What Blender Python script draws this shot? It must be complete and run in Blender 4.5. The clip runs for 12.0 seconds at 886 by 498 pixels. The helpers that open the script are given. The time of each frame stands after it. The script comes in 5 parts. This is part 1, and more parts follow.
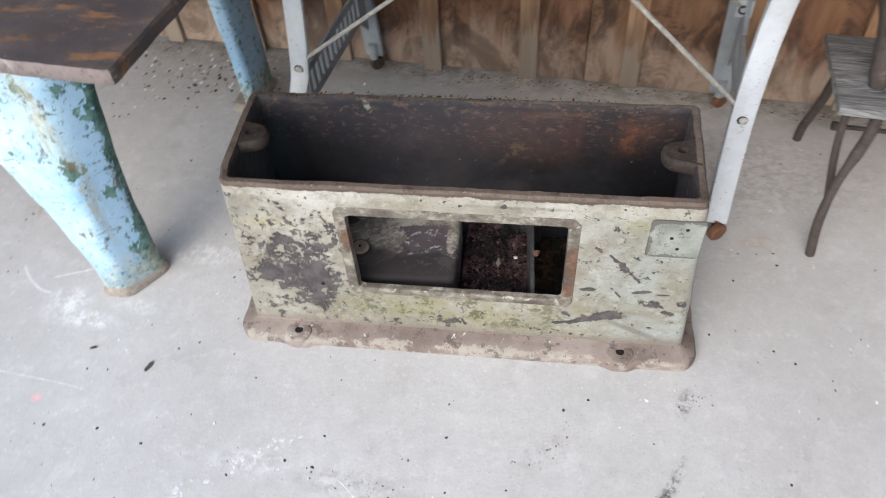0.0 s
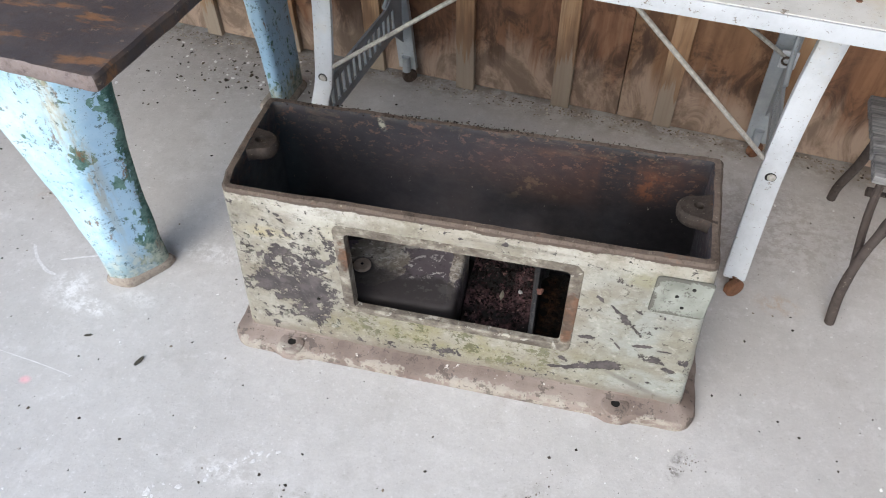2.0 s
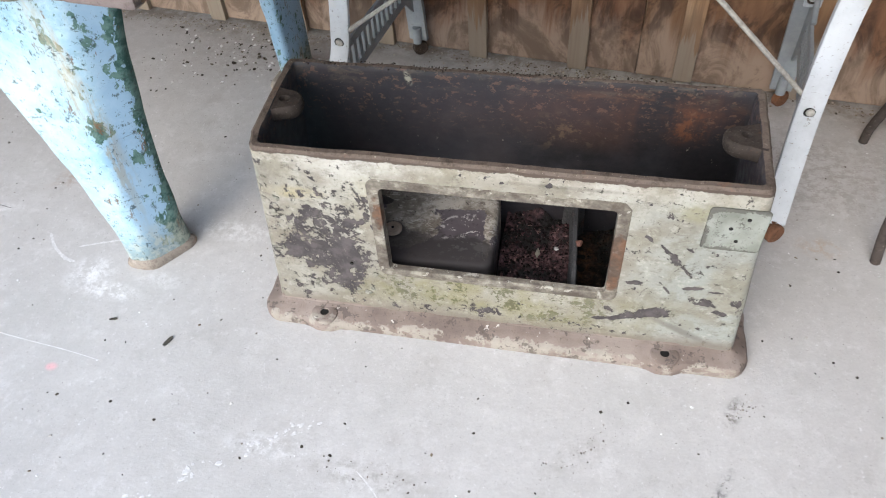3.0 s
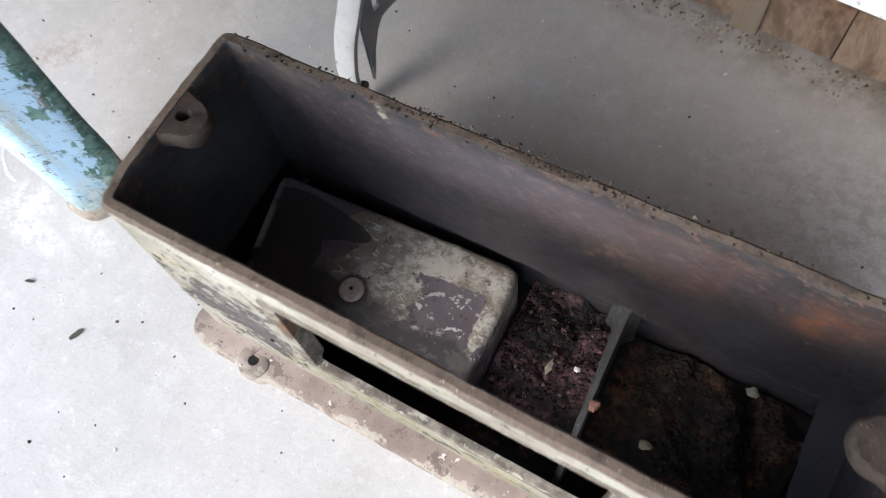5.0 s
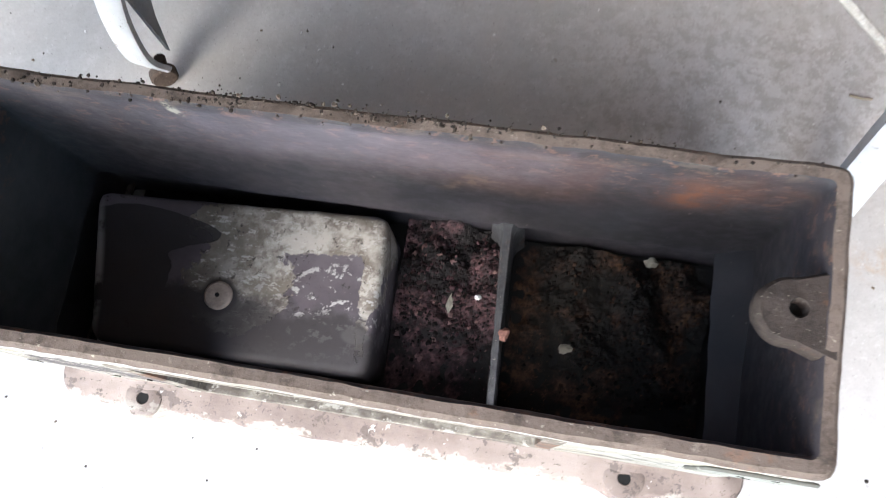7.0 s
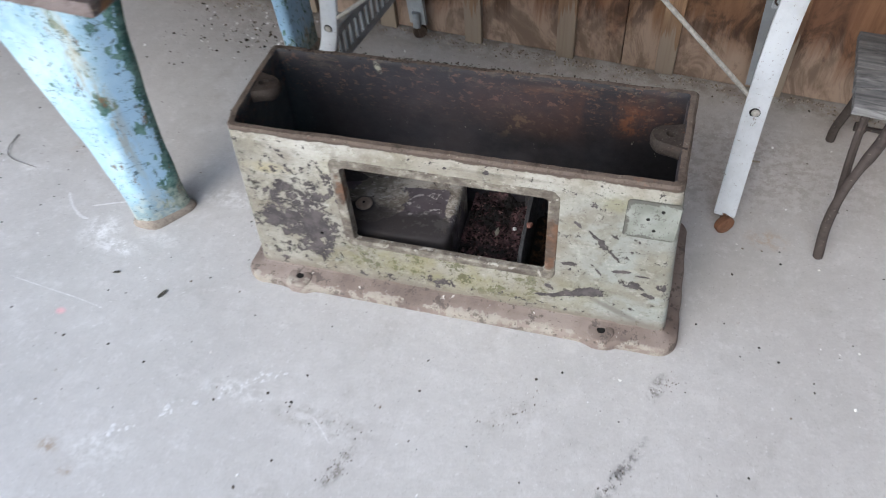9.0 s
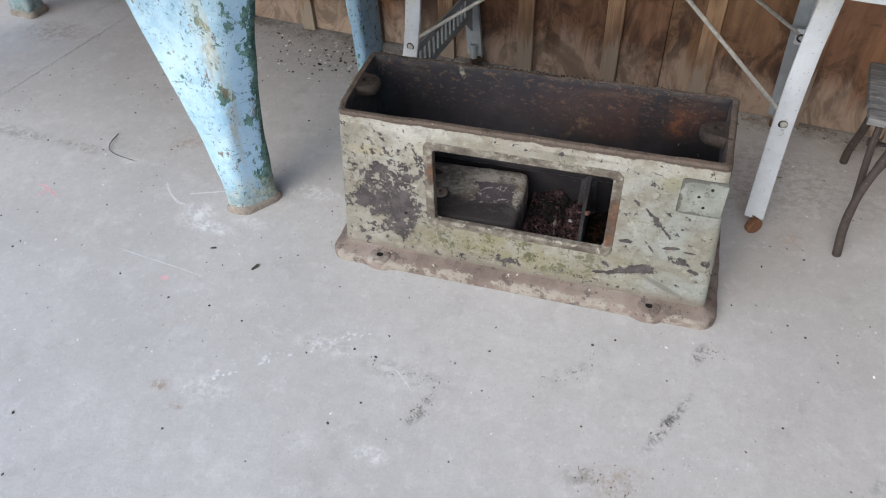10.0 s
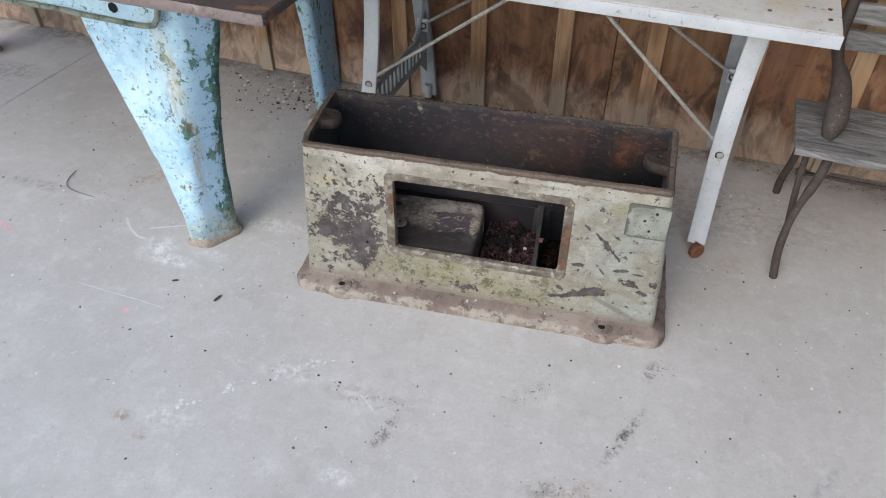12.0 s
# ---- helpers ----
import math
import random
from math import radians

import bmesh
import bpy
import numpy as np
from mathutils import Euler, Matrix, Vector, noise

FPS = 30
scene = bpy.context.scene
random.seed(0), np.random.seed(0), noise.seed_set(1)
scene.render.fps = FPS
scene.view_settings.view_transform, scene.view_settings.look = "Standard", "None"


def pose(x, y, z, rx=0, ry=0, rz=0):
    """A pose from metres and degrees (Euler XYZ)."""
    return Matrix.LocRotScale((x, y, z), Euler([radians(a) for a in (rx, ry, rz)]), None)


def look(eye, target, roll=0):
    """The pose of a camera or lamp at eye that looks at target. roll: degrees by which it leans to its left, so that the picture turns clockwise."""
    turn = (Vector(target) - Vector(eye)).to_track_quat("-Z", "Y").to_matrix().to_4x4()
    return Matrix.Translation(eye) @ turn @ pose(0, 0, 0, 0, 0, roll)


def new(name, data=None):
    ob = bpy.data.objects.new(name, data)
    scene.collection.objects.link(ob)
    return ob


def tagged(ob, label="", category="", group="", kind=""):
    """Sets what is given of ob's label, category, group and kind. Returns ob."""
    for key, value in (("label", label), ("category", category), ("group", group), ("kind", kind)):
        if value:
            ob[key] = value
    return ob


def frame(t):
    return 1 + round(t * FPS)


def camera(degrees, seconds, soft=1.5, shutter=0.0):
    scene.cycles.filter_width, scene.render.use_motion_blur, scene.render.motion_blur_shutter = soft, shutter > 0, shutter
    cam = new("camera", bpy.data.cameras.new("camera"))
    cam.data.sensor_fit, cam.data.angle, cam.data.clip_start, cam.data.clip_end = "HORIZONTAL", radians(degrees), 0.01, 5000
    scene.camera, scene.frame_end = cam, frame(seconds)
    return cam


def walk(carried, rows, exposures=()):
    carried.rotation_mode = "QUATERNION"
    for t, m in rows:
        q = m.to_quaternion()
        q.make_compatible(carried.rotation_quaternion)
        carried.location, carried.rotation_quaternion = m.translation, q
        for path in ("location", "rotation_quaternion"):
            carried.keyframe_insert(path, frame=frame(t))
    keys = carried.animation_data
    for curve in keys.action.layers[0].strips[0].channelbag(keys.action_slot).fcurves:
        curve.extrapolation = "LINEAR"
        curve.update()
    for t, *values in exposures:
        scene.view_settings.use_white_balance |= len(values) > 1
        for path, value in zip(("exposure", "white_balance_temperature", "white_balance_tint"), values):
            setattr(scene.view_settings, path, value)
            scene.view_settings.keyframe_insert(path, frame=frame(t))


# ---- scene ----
cam = camera(62.9, 12.0, soft=1.0, shutter=0.5)
PATH = [
    (0, (0.147, -0.971, 1.452), (-0.09, 0.329, -0.049), -4.5),
    (0.2, (0.200, -0.938, 1.442), (-0.110, 0.317, -0.083), -4.6),
    (0.5, (0.23, -0.915, 1.432), (-0.104, 0.288, -0.131), -3.7),
    (0.7, (0.255, -0.912, 1.426), (-0.099, 0.288, -0.135), -3.9),
    (1, (0.252, -0.917, 1.437), (-0.097, 0.32, -0.095), -2.6),
    (1.5, (0.246, -0.909, 1.442), (-0.103, 0.326, -0.092), -2.2),
    (2, (0.203, -0.896, 1.451), (-0.126, 0.4, -0.036), -1.2),
    (2.2, (0.181, -0.899, 1.450), (-0.087, 0.405, -0.043), 0.1),
    (2.5, (0.125, -0.932, 1.429), (-0.112, 0.381, -0.061), -2.3),
    (2.7, (0.121, -0.973, 1.379), (-0.157, 0.351, -0.094), -3.4),
    (4.3, (0.24, -0.542, 1.295), (-0.199, 0.512, -0.346), -5.2),
    (4.5, (0.228, -0.44, 1.274), (-0.247, 0.539, -0.404), -6.5),
    (5, (0.176, -0.14, 1.228), (-0.387, 0.54, -0.566), -11.7),
    (5.2, (0.146, -0.078, 1.203), (-0.376, 0.511, -0.635), -14.1),
    (5.5, (0.08, -0.03, 1.169), (-0.361, 0.488, -0.712), -15.1),
    (5.7, (0.057, -0.004, 1.153), (-0.366, 0.463, -0.745), -17.6),
    (6, (0.05, 0.004, 1.151), (-0.344, 0.454, -0.757), -18.4),
    (6.5, (0.113, 0.0, 1.15), (-0.14, 0.412, -0.791), -19.5),
    (6.7, (0.142, -0.002, 1.154), (-0.074, 0.438, -0.785), -17.8),
    (8.3, (0.265, -0.542, 1.339), (-0.115, 0.515, -0.316), -5.9),
    (8.5, (0.268, -0.679, 1.38), (-0.095, 0.413, -0.256), -5.8),
    (8.7, (0.298, -0.817, 1.424), (-0.103, 0.336, -0.160), -6.5),
    (9, (0.349, -1.003, 1.457), (-0.088, 0.217, -0.066), -5.7),
    (9.2, (0.351, -1.114, 1.484), (-0.091, 0.174, 0.018), -4.6),
    (9.5, (0.341, -1.228, 1.497), (-0.102, 0.139, 0.106), -3.0),
    (9.7, (0.299, -1.303, 1.495), (-0.188, 0.045, 0.101), -4.1),
    (10, (0.256, -1.372, 1.498), (-0.202, -0.02, 0.098), -2.7),
    (10.2, (0.251, -1.398, 1.497), (-0.194, -0.027, 0.111), -2.1),
    (10.5, (0.24, -1.426, 1.5), (-0.179, -0.037, 0.124), -1.1),
    (11, (0.237, -1.457, 1.505), (-0.164, -0.034, 0.159), -0.3),
    (11.5, (0.247, -1.461, 1.515), (-0.111, -0.009, 0.187), 0.4),
    (12, (0.257, -1.455, 1.514), (-0.094, 0.01, 0.199), 0.0),
]
EXPOSURES = [(t, 1.19 + stops, 6160 if 5.6 < t < 8.9 else 6430, 6) for t, stops in ((0.0, 0.18), (0.5, 0.04), (1.0, 0.0), (2.0, 0.12), (2.7, 0.25), (4.5, 0.20), (5.0, 0.56), (5.5, 0.80), (6.7, 1.24), (8.4, 0.46), (8.8, 0.08), (9.5, -0.08), (10.5, -0.33), (11.5, -0.33), (12.0, -0.24))]
walk(cam, [(t, look(eye, target, roll)) for t, eye, target, roll in PATH], EXPOSURES)

# ---- light ----
SUN_ELEVATION, SUN_AZIMUTH = 38.0, 200.0   # degrees; azimuth clockwise from +y
world = bpy.data.worlds.new("overcast_sky")
scene.world = world
world.use_nodes = True
wn = world.node_tree.nodes
sky = wn.new("ShaderNodeTexSky")
sky.sky_type, sky.sun_disc = "NISHITA", False
sky.sun_elevation, sky.sun_rotation = radians(SUN_ELEVATION), radians(SUN_AZIMUTH)
sky.air_density, sky.dust_density, sky.ozone_density = 1.0, 2.0, 1.5
wn["Background"].inputs["Strength"].default_value = 0.15
world.node_tree.links.new(sky.outputs["Color"], wn["Background"].inputs["Color"])
sun = new("sun", bpy.data.lights.new("sun", "SUN"))
sun.data.energy, sun.data.angle, sun.data.color = 0.64, radians(80), (1.0, 0.98, 0.96)
az, el = radians(SUN_AZIMUTH), radians(SUN_ELEVATION)
sun_dir = Vector((math.sin(az) * math.cos(el), math.cos(az) * math.cos(el), math.sin(el)))
sun.matrix_world = look(sun_dir * 10, (0, 0, 0))


# ---- materials ----
class Mat:
    """A small builder for node materials in object space."""

    def __init__(self, name, rough=0.8, metal=0.0, spec=0.35):
        self.m = bpy.data.materials.new(name)
        self.m.use_nodes = True
        self.t = self.m.node_tree
        self.b = self.t.nodes["Principled BSDF"]
        self.b.inputs["Roughness"].default_value = rough
        self.b.inputs["Metallic"].default_value = metal
        self.b.inputs["Specular IOR Level"].default_value = spec
        self.tc = self.t.nodes.new("ShaderNodeTexCoord")
        self.co = self.tc.outputs["Object"]

    def link(self, a, b):
        self.t.links.new(a, b)

    def put(self, sock, v):
        if isinstance(v, bpy.types.NodeSocket):
            self.link(v, sock)
        elif sock.type == "RGBA" and len(v) == 3:
            sock.default_value = (*v, 1)
        else:
            sock.default_value = v

    def coords(self, scale=(1, 1, 1), shift=(0, 0, 0), rot=(0, 0, 0)):
        n = self.t.nodes.new("ShaderNodeMapping")
        n.inputs["Scale"].default_value, n.inputs["Location"].default_value = scale, shift
        n.inputs["Rotation"].default_value = [radians(a) for a in rot]
        self.link(self.co, n.inputs["Vector"])
        return n.outputs["Vector"]

    def noise(self, scale, detail=5, rough=0.6, co=None, dist=0.0):
        n = self.t.nodes.new("ShaderNodeTexNoise")
        n.inputs["Scale"].default_value, n.inputs["Detail"].default_value = scale, detail
        n.inputs["Roughness"].default_value, n.inputs["Distortion"].default_value = rough, dist
        self.link(co or self.co, n.inputs["Vector"])
        return n.outputs["Fac"]

    def cells(self, scale, co=None, wobble=0.012, fine=40.0):
        """A random value per ragged flake-like cell."""
        co = co or self.co
        w = self.t.nodes.new("ShaderNodeTexNoise")
        w.inputs["Scale"].default_value, w.inputs["Detail"].default_value = fine, 4
        self.link(co, w.inputs["Vector"])
        k = self.t.nodes.new("ShaderNodeVectorMath")
        k.operation = "MULTIPLY_ADD"
        self.link(w.outputs["Color"], k.inputs[0])
        k.inputs[1].default_value = (wobble, wobble, wobble)
        self.link(co, k.inputs[2])
        n = self.t.nodes.new("ShaderNodeTexVoronoi")
        n.inputs["Scale"].default_value = scale
        self.link(k.outputs[0], n.inputs["Vector"])
        s = self.t.nodes.new("ShaderNodeSeparateColor")
        self.link(n.outputs["Color"], s.inputs[0])
        return s.outputs[0]

    def total(self, *terms):
        """Sum of (value, weight) pairs."""
        out = None
        for v, k in terms:
            t = self.math("MULTIPLY", v, k)
            out = t if out is None else self.math("ADD", out, t)
        return out

    def math(self, op, a, b=0.0, clamp=False):
        n = self.t.nodes.new("ShaderNodeMath")
        n.operation, n.use_clamp = op, clamp
        self.put(n.inputs[0], a)
        self.put(n.inputs[1], b)
        return n.outputs[0]

    def step(self, v, lo, hi, a=0.0, b=1.0):
        n = self.t.nodes.new("ShaderNodeMapRange")
        n.interpolation_type = "SMOOTHSTEP"
        for k, x in enumerate((v, lo, hi, a, b)):
            self.put(n.inputs[k], x)
        return n.outputs[0]

    def mix(self, f, a, b, kind="MIX"):
        n = self.t.nodes.new("ShaderNodeMix")
        n.data_type, n.blend_type = "RGBA", kind
        self.put(n.inputs[0], f)
        self.put(n.inputs[6], a)
        self.put(n.inputs[7], b)
        return n.outputs[2]

    def ramp(self, v, *stops):
        n = self.t.nodes.new("ShaderNodeValToRGB")
        el = n.color_ramp.elements
        while len(el) < len(stops):
            el.new(0.5)
        for e, (p, c) in zip(el, stops):
            e.position, e.color = p, (*c, 1)
        self.link(v, n.inputs[0])
        return n.outputs[0]

    def axis(self, k, co=None):
        n = self.t.nodes.new("ShaderNodeSeparateXYZ")
        self.link(co or self.co, n.inputs[0])
        return n.outputs[k]

    def blob(self, centre, size, grow=1.0, turn=0.0, lo=1.25, hi=0.3, spin=0.0):
        """1 in the middle of an ellipsoid in object space, 0 outside; turn: degrees about y; spin: about z."""
        n = self.t.nodes.new("ShaderNodeMapping")
        n.vector_type = "TEXTURE"
        n.inputs["Location"].default_value, n.inputs["Scale"].default_value = centre, size
        n.inputs["Rotation"].default_value = (0, radians(turn), radians(spin))
        self.link(self.co, n.inputs["Vector"])
        v = self.t.nodes.new("ShaderNodeVectorMath")
        v.operation = "LENGTH"
        self.link(n.outputs["Vector"], v.inputs[0])
        return self.step(v.outputs["Value"], lo, hi, 0, grow)

    def random(self):
        return self.t.nodes.new("ShaderNodeObjectInfo").outputs["Random"]

    def bump(self, h, strength=0.3, distance=0.002):
        n = self.t.nodes.new("ShaderNodeBump")
        n.inputs["Strength"].default_value, n.inputs["Distance"].default_value = strength, distance
        self.link(h, n.inputs["Height"])
        if self.b.inputs["Normal"].is_linked:
            self.link(self.b.inputs["Normal"].links[0].from_socket, n.inputs["Normal"])
        self.link(n.outputs["Normal"], self.b.inputs["Normal"])

    def done(self, colour, rough=None):
        self.put(self.b.inputs["Base Color"], colour)
        if rough is not None:
            self.put(self.b.inputs["Roughness"], rough)
        return self.m


def mat_concrete():
    m = Mat("concrete", 0.85, spec=0.3)
    big, mid, fine = m.noise(1.3, 6, 0.62), m.noise(9, 6, 0.65), m.noise(160, 3, 0.6)
    c = m.ramp(big, (0.3, (0.46, 0.448, 0.438)), (0.5, (0.525, 0.513, 0.506)), (0.7, (0.57, 0.56, 0.555)))
    c = m.mix(m.step(mid, 0.5, 0.75, 0, 0.5), c, (0.66, 0.65, 0.65))
    c = m.mix(m.step(m.noise(4.3, 7, 0.7, m.coords(shift=(3, 7, 0))), 0.56, 0.72, 0, 0.35), c, (0.30, 0.275, 0.25))
    c = m.mix(m.step(m.noise(38, 4, 0.7), 0.66, 0.74, 0, 0.6), c, (0.66, 0.66, 0.67))
    c = m.mix(m.step(m.noise(55, 4, 0.7, m.coords(shift=(9, 2, 0))), 0.68, 0.76, 0, 0.6), c, (0.22, 0.2, 0.18))
    c = m.mix(m.step(fine, 0.35, 0.65, 0, 0.09), c, (0.30, 0.29, 0.28))
    # rust and oily marks of their own shape; the last two mix dust with painted shade
    for x, y, rx, ry, spin, k, col in ((-0.786, -0.575, 0.034, 0.022, 0, 0.9, (0.33, 0.26, 0.20)), (-0.709, -0.619, 0.018, 0.013, 0, 0.9, (0.32, 0.24, 0.18)),
                                       (-1.25, 0.37, 0.10, 0.05, 40, 0.55, (0.34, 0.23, 0.15)), (-1.93, 0.26, 0.20, 0.04, -5, 0.55, (0.22, 0.19, 0.17)),
                                       (-1.62, 0.24, 0.14, 0.03, -5, 0.55, (0.22, 0.19, 0.17)), (0.74, 0.37, 0.06, 0.04, 0, 0.5, (0.45, 0.31, 0.18)),
                                       (0.447, -0.346, 0.120, 0.016, 63, 1.0, (0.15, 0.145, 0.145)), (0.505, -0.125, 0.045, 0.018, 70, 0.9, (0.16, 0.145, 0.13)),
                                       (-0.128, -0.47, 0.06, 0.018, 72, 1.0, (0.14, 0.12, 0.095)), (-0.20, -0.38, 0.14, 0.035, -3, 0.5, (0.25, 0.23, 0.2)), (0.20, -0.27, 0.08, 0.03, 42, 0.4, (0.25, 0.23, 0.2)), (0.71, -0.28, 0.14, 0.03, 66, 0.3, (0.27, 0.25, 0.23)),
                                       (0.34, -0.53, 0.09, 0.045, 20, 0.65, (0.36, 0.27, 0.2)), (0.27, -0.54, 0.05, 0.03, 0, 0.6, (0.22, 0.2, 0.18)), (-2.3, 0.95, 0.18, 0.10, 0, 0.6, (0.25, 0.19, 0.13)),
                                       (0.905, -0.37, 0.09, 0.016, 50, 0.6, (0.3, 0.31, 0.33)), (-0.9, 1.05, 0.35, 0.2, 0, 0.4, (0.28, 0.25, 0.21)),
                                       (0.62, 0.66, 0.55, 0.22, -7, 0.55, (0.29, 0.255, 0.225)), (0.42, 0.52, 0.30, 0.09, -7, 0.35, (0.27, 0.245, 0.225))):
        f = m.math("MULTIPLY", m.blob((x, y, 0), (rx, ry, 0.3), 1.0, spin=spin), m.step(m.noise(34, 8, 0.8), 0.44, 0.58))
        c = m.mix(m.math("MULTIPLY", f, k), c, col)
    # pale scuffs and a pink paint drop
    for x, y, rx, ry, k in ((-1.03, 0.03, 0.07, 0.06, 0.9), (-0.95, -0.02, 0.08, 0.03, 0.9), (-0.72, 0.22, 0.12, 0.04, 0.7), (-0.84, 0.03, 0.07, 0.03, 0.6), (-0.664, -0.555, 0.10, 0.05, 0.5),
                            (-0.43, -0.35, 0.10, 0.03, 0.6), (-0.2, -0.615, 0.05, 0.03, 0.7), (-1.4, 0.21, 0.05, 0.03, 0.4), (-0.2, -0.38, 0.1, 0.06, 0.25)):
        f = m.math("MULTIPLY", m.blob((x, y, 0), (rx, ry, 0.3), 1.0), m.step(m.noise(30, 9, 0.85), 0.44, 0.58))
        c = m.mix(m.math("MULTIPLY", f, k), c, (0.82, 0.82, 0.83))
    c = m.mix(m.blob((-0.978, -0.245, 0), (0.016, 0.012, 0.3), 0.8), c, (0.85, 0.42, 0.47))
    c = m.mix(m.step(m.noise(95, 6, 0.8, m.coords(shift=(4, 4, 0))), 0.60, 0.64, 0, 0.55), c, (0.25, 0.235, 0.22))
    c = m.mix(m.step(m.noise(70, 6, 0.8, m.coords(shift=(6, 1, 0))), 0.60, 0.64, 0, 0.6), c, (0.74, 0.74, 0.75))
    c = m.mix(m.step(m.noise(2.1, 8, 0.72, m.coords(shift=(1, 6, 0))), 0.5, 0.66, 0, 0.3), c, (0.40, 0.40, 0.385))
    c = m.mix(m.step(m.noise(26, 9, 0.85, m.coords(shift=(2, 9, 0))), 0.44, 0.6, 0, 0.28), c, (0.385, 0.372, 0.37))
    c = m.mix(m.step(m.noise(17, 9, 0.85, m.coords(shift=(5, 3, 0))), 0.53, 0.62, 0, 0.35), c, (0.67, 0.655, 0.66))
    c = m.mix(m.step(m.noise(230, 3, 0.7, m.coords(shift=(1, 1, 0))), 0.66, 0.70, 0, 0.6), c, (0.16, 0.14, 0.13))
    c = m.mix(m.step(m.noise(150, 3, 0.7, m.coords(shift=(8, 1, 0))), 0.69, 0.72, 0, 0.8), c, (0.85, 0.85, 0.86))
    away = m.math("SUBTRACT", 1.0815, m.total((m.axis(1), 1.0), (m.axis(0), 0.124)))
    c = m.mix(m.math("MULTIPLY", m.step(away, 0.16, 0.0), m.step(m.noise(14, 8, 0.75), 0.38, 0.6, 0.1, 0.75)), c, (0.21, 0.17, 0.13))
    m.bump(mid, 0.25, 0.004)
    m.bump(fine, 0.35, 0.0012)
    return m.done(c, m.step(big, 0.3, 0.7, 0.72, 0.9))


def mat_peeling():
    """Cream to sage-green paint that flakes off dark cast iron."""
    m = Mat("flaking_green_paint", 0.62, spec=0.35)
    x, z = m.axis(0), m.axis(2)
    big, soft, mid = m.noise(3.2, 4, 0.55), m.noise(8, 5, 0.55, m.coords(shift=(4, 1, 2))), m.noise(19, 7, 0.62, m.coords(shift=(8, 3, 5)))
    fine = m.noise(140, 3, 0.6)
    paint = m.ramp(big, (0.34, (0.222, 0.208, 0.178)), (0.5, (0.312, 0.296, 0.256)), (0.66, (0.41, 0.395, 0.352)))
    paint = m.mix(m.step(m.math("ADD", x, m.math("MULTIPLY", soft, 0.25)), 0.26, 0.55, 0, 0.85), paint, m.mix(soft, (0.222, 0.240, 0.225), (0.325, 0.345, 0.325)))
    band = m.step(m.total((z, 1.0), (soft, 0.09)), 0.455, 0.515, 0, 0.75)
    paint = m.mix(band, paint, m.mix(m.step(big, 0.4, 0.6), (0.38, 0.352, 0.30), (0.51, 0.50, 0.465)))
    # soft yellowish and brown stains
    paint = m.mix(m.step(soft, 0.48, 0.64, 0, 0.5), paint, (0.225, 0.20, 0.14))
    paint = m.mix(m.step(m.noise(5, 6, 0.6, m.coords((1, 1, 1.7), (6, 2, 9))), 0.50, 0.62, 0, 0.5), paint, (0.175, 0.148, 0.11))
    paint = m.mix(m.step(mid, 0.50, 0.60, 0, 0.45), paint, (0.185, 0.172, 0.13))
    paint = m.mix(m.step(m.noise(26, 7, 0.7, m.coords(shift=(1, 2, 3))), 0.56, 0.66, 0, 0.35), paint, (0.53, 0.52, 0.475))
    for cen, size, k, col in (((-0.455, 0, 0.425), (0.05, 0.2, 0.05), 0.75, (0.17, 0.155, 0.125)), ((0.44, 0, 0.31), (0.07, 0.2, 0.045), 0.55, (0.20, 0.18, 0.145)), ((0.36, 0, 0.43), (0.05, 0.2, 0.03), 0.4, (0.28, 0.27, 0.13)),
                              ((-0.40, 0, 0.385), (0.07, 0.2, 0.02), 0.65, (0.36, 0.305, 0.16)), ((-0.25, 0, 0.40), (0.04, 0.2, 0.05), 0.4, (0.30, 0.275, 0.16)), ((0.14, 0, 0.462), (0.12, 0.2, 0.006), 0.8, (0.10, 0.09, 0.07)), ((0.02, 0, 0.455), (0.26, 0.2, 0.012), 0.45, (0.20, 0.185, 0.15))):
        paint = m.mix(m.math("MULTIPLY", m.blob(cen, size, k, 0, 1.2, 0.2), m.step(mid, 0.38, 0.58, 0.35, 1.0)), paint, col)
    # mossy stain below the opening, with dark green specks in it
    zone = m.blob((-0.01, 0.0, 0.125), (0.40, 0.2, 0.085), 1.0, 0, 1.15, 0.35)
    paint = m.mix(m.math("MULTIPLY", zone, m.step(m.noise(11, 6, 0.6), 0.40, 0.58, 0.1, 0.65)), paint, (0.215, 0.20, 0.10))
    specks = m.math("MULTIPLY", zone, m.step(m.total((m.noise(17, 5, 0.6, m.coords(shift=(3, 3, 3))), 0.5), (m.noise(75, 6, 0.75), 0.5)), 0.525, 0.545))
    paint = m.mix(m.math("MULTIPLY", specks, 0.85), paint, m.mix(mid, (0.035, 0.033, 0.022), (0.13, 0.13, 0.04)))
    # scattered tiny chips
    paint = m.mix(m.step(m.noise(62, 5, 0.7, m.coords(shift=(7, 2, 3))), 0.625, 0.64, 0, 0.85), paint, (0.06, 0.052, 0.042))
    paint = m.mix(m.step(m.noise(135, 3, 0.7, m.coords(shift=(2, 2, 6))), 0.68, 0.70, 0, 0.7), paint, (0.09, 0.08, 0.06))
    paint = m.mix(m.step(m.noise(52, 9, 0.8, m.coords((0.7, 1, 1.2), (9, 9, 1))), 0.545, 0.575, 0, 0.4), paint, (0.135, 0.122, 0.098))
    paint = m.mix(m.step(m.noise(38, 9, 0.8, m.coords((1, 1, 1.2), (3, 1, 7))), 0.56, 0.59, 0, 0.3), paint, (0.48, 0.465, 0.41))
    paint = m.mix(m.step(fine, 0.35, 0.7, 0, 0.15), paint, (0.12, 0.11, 0.09))
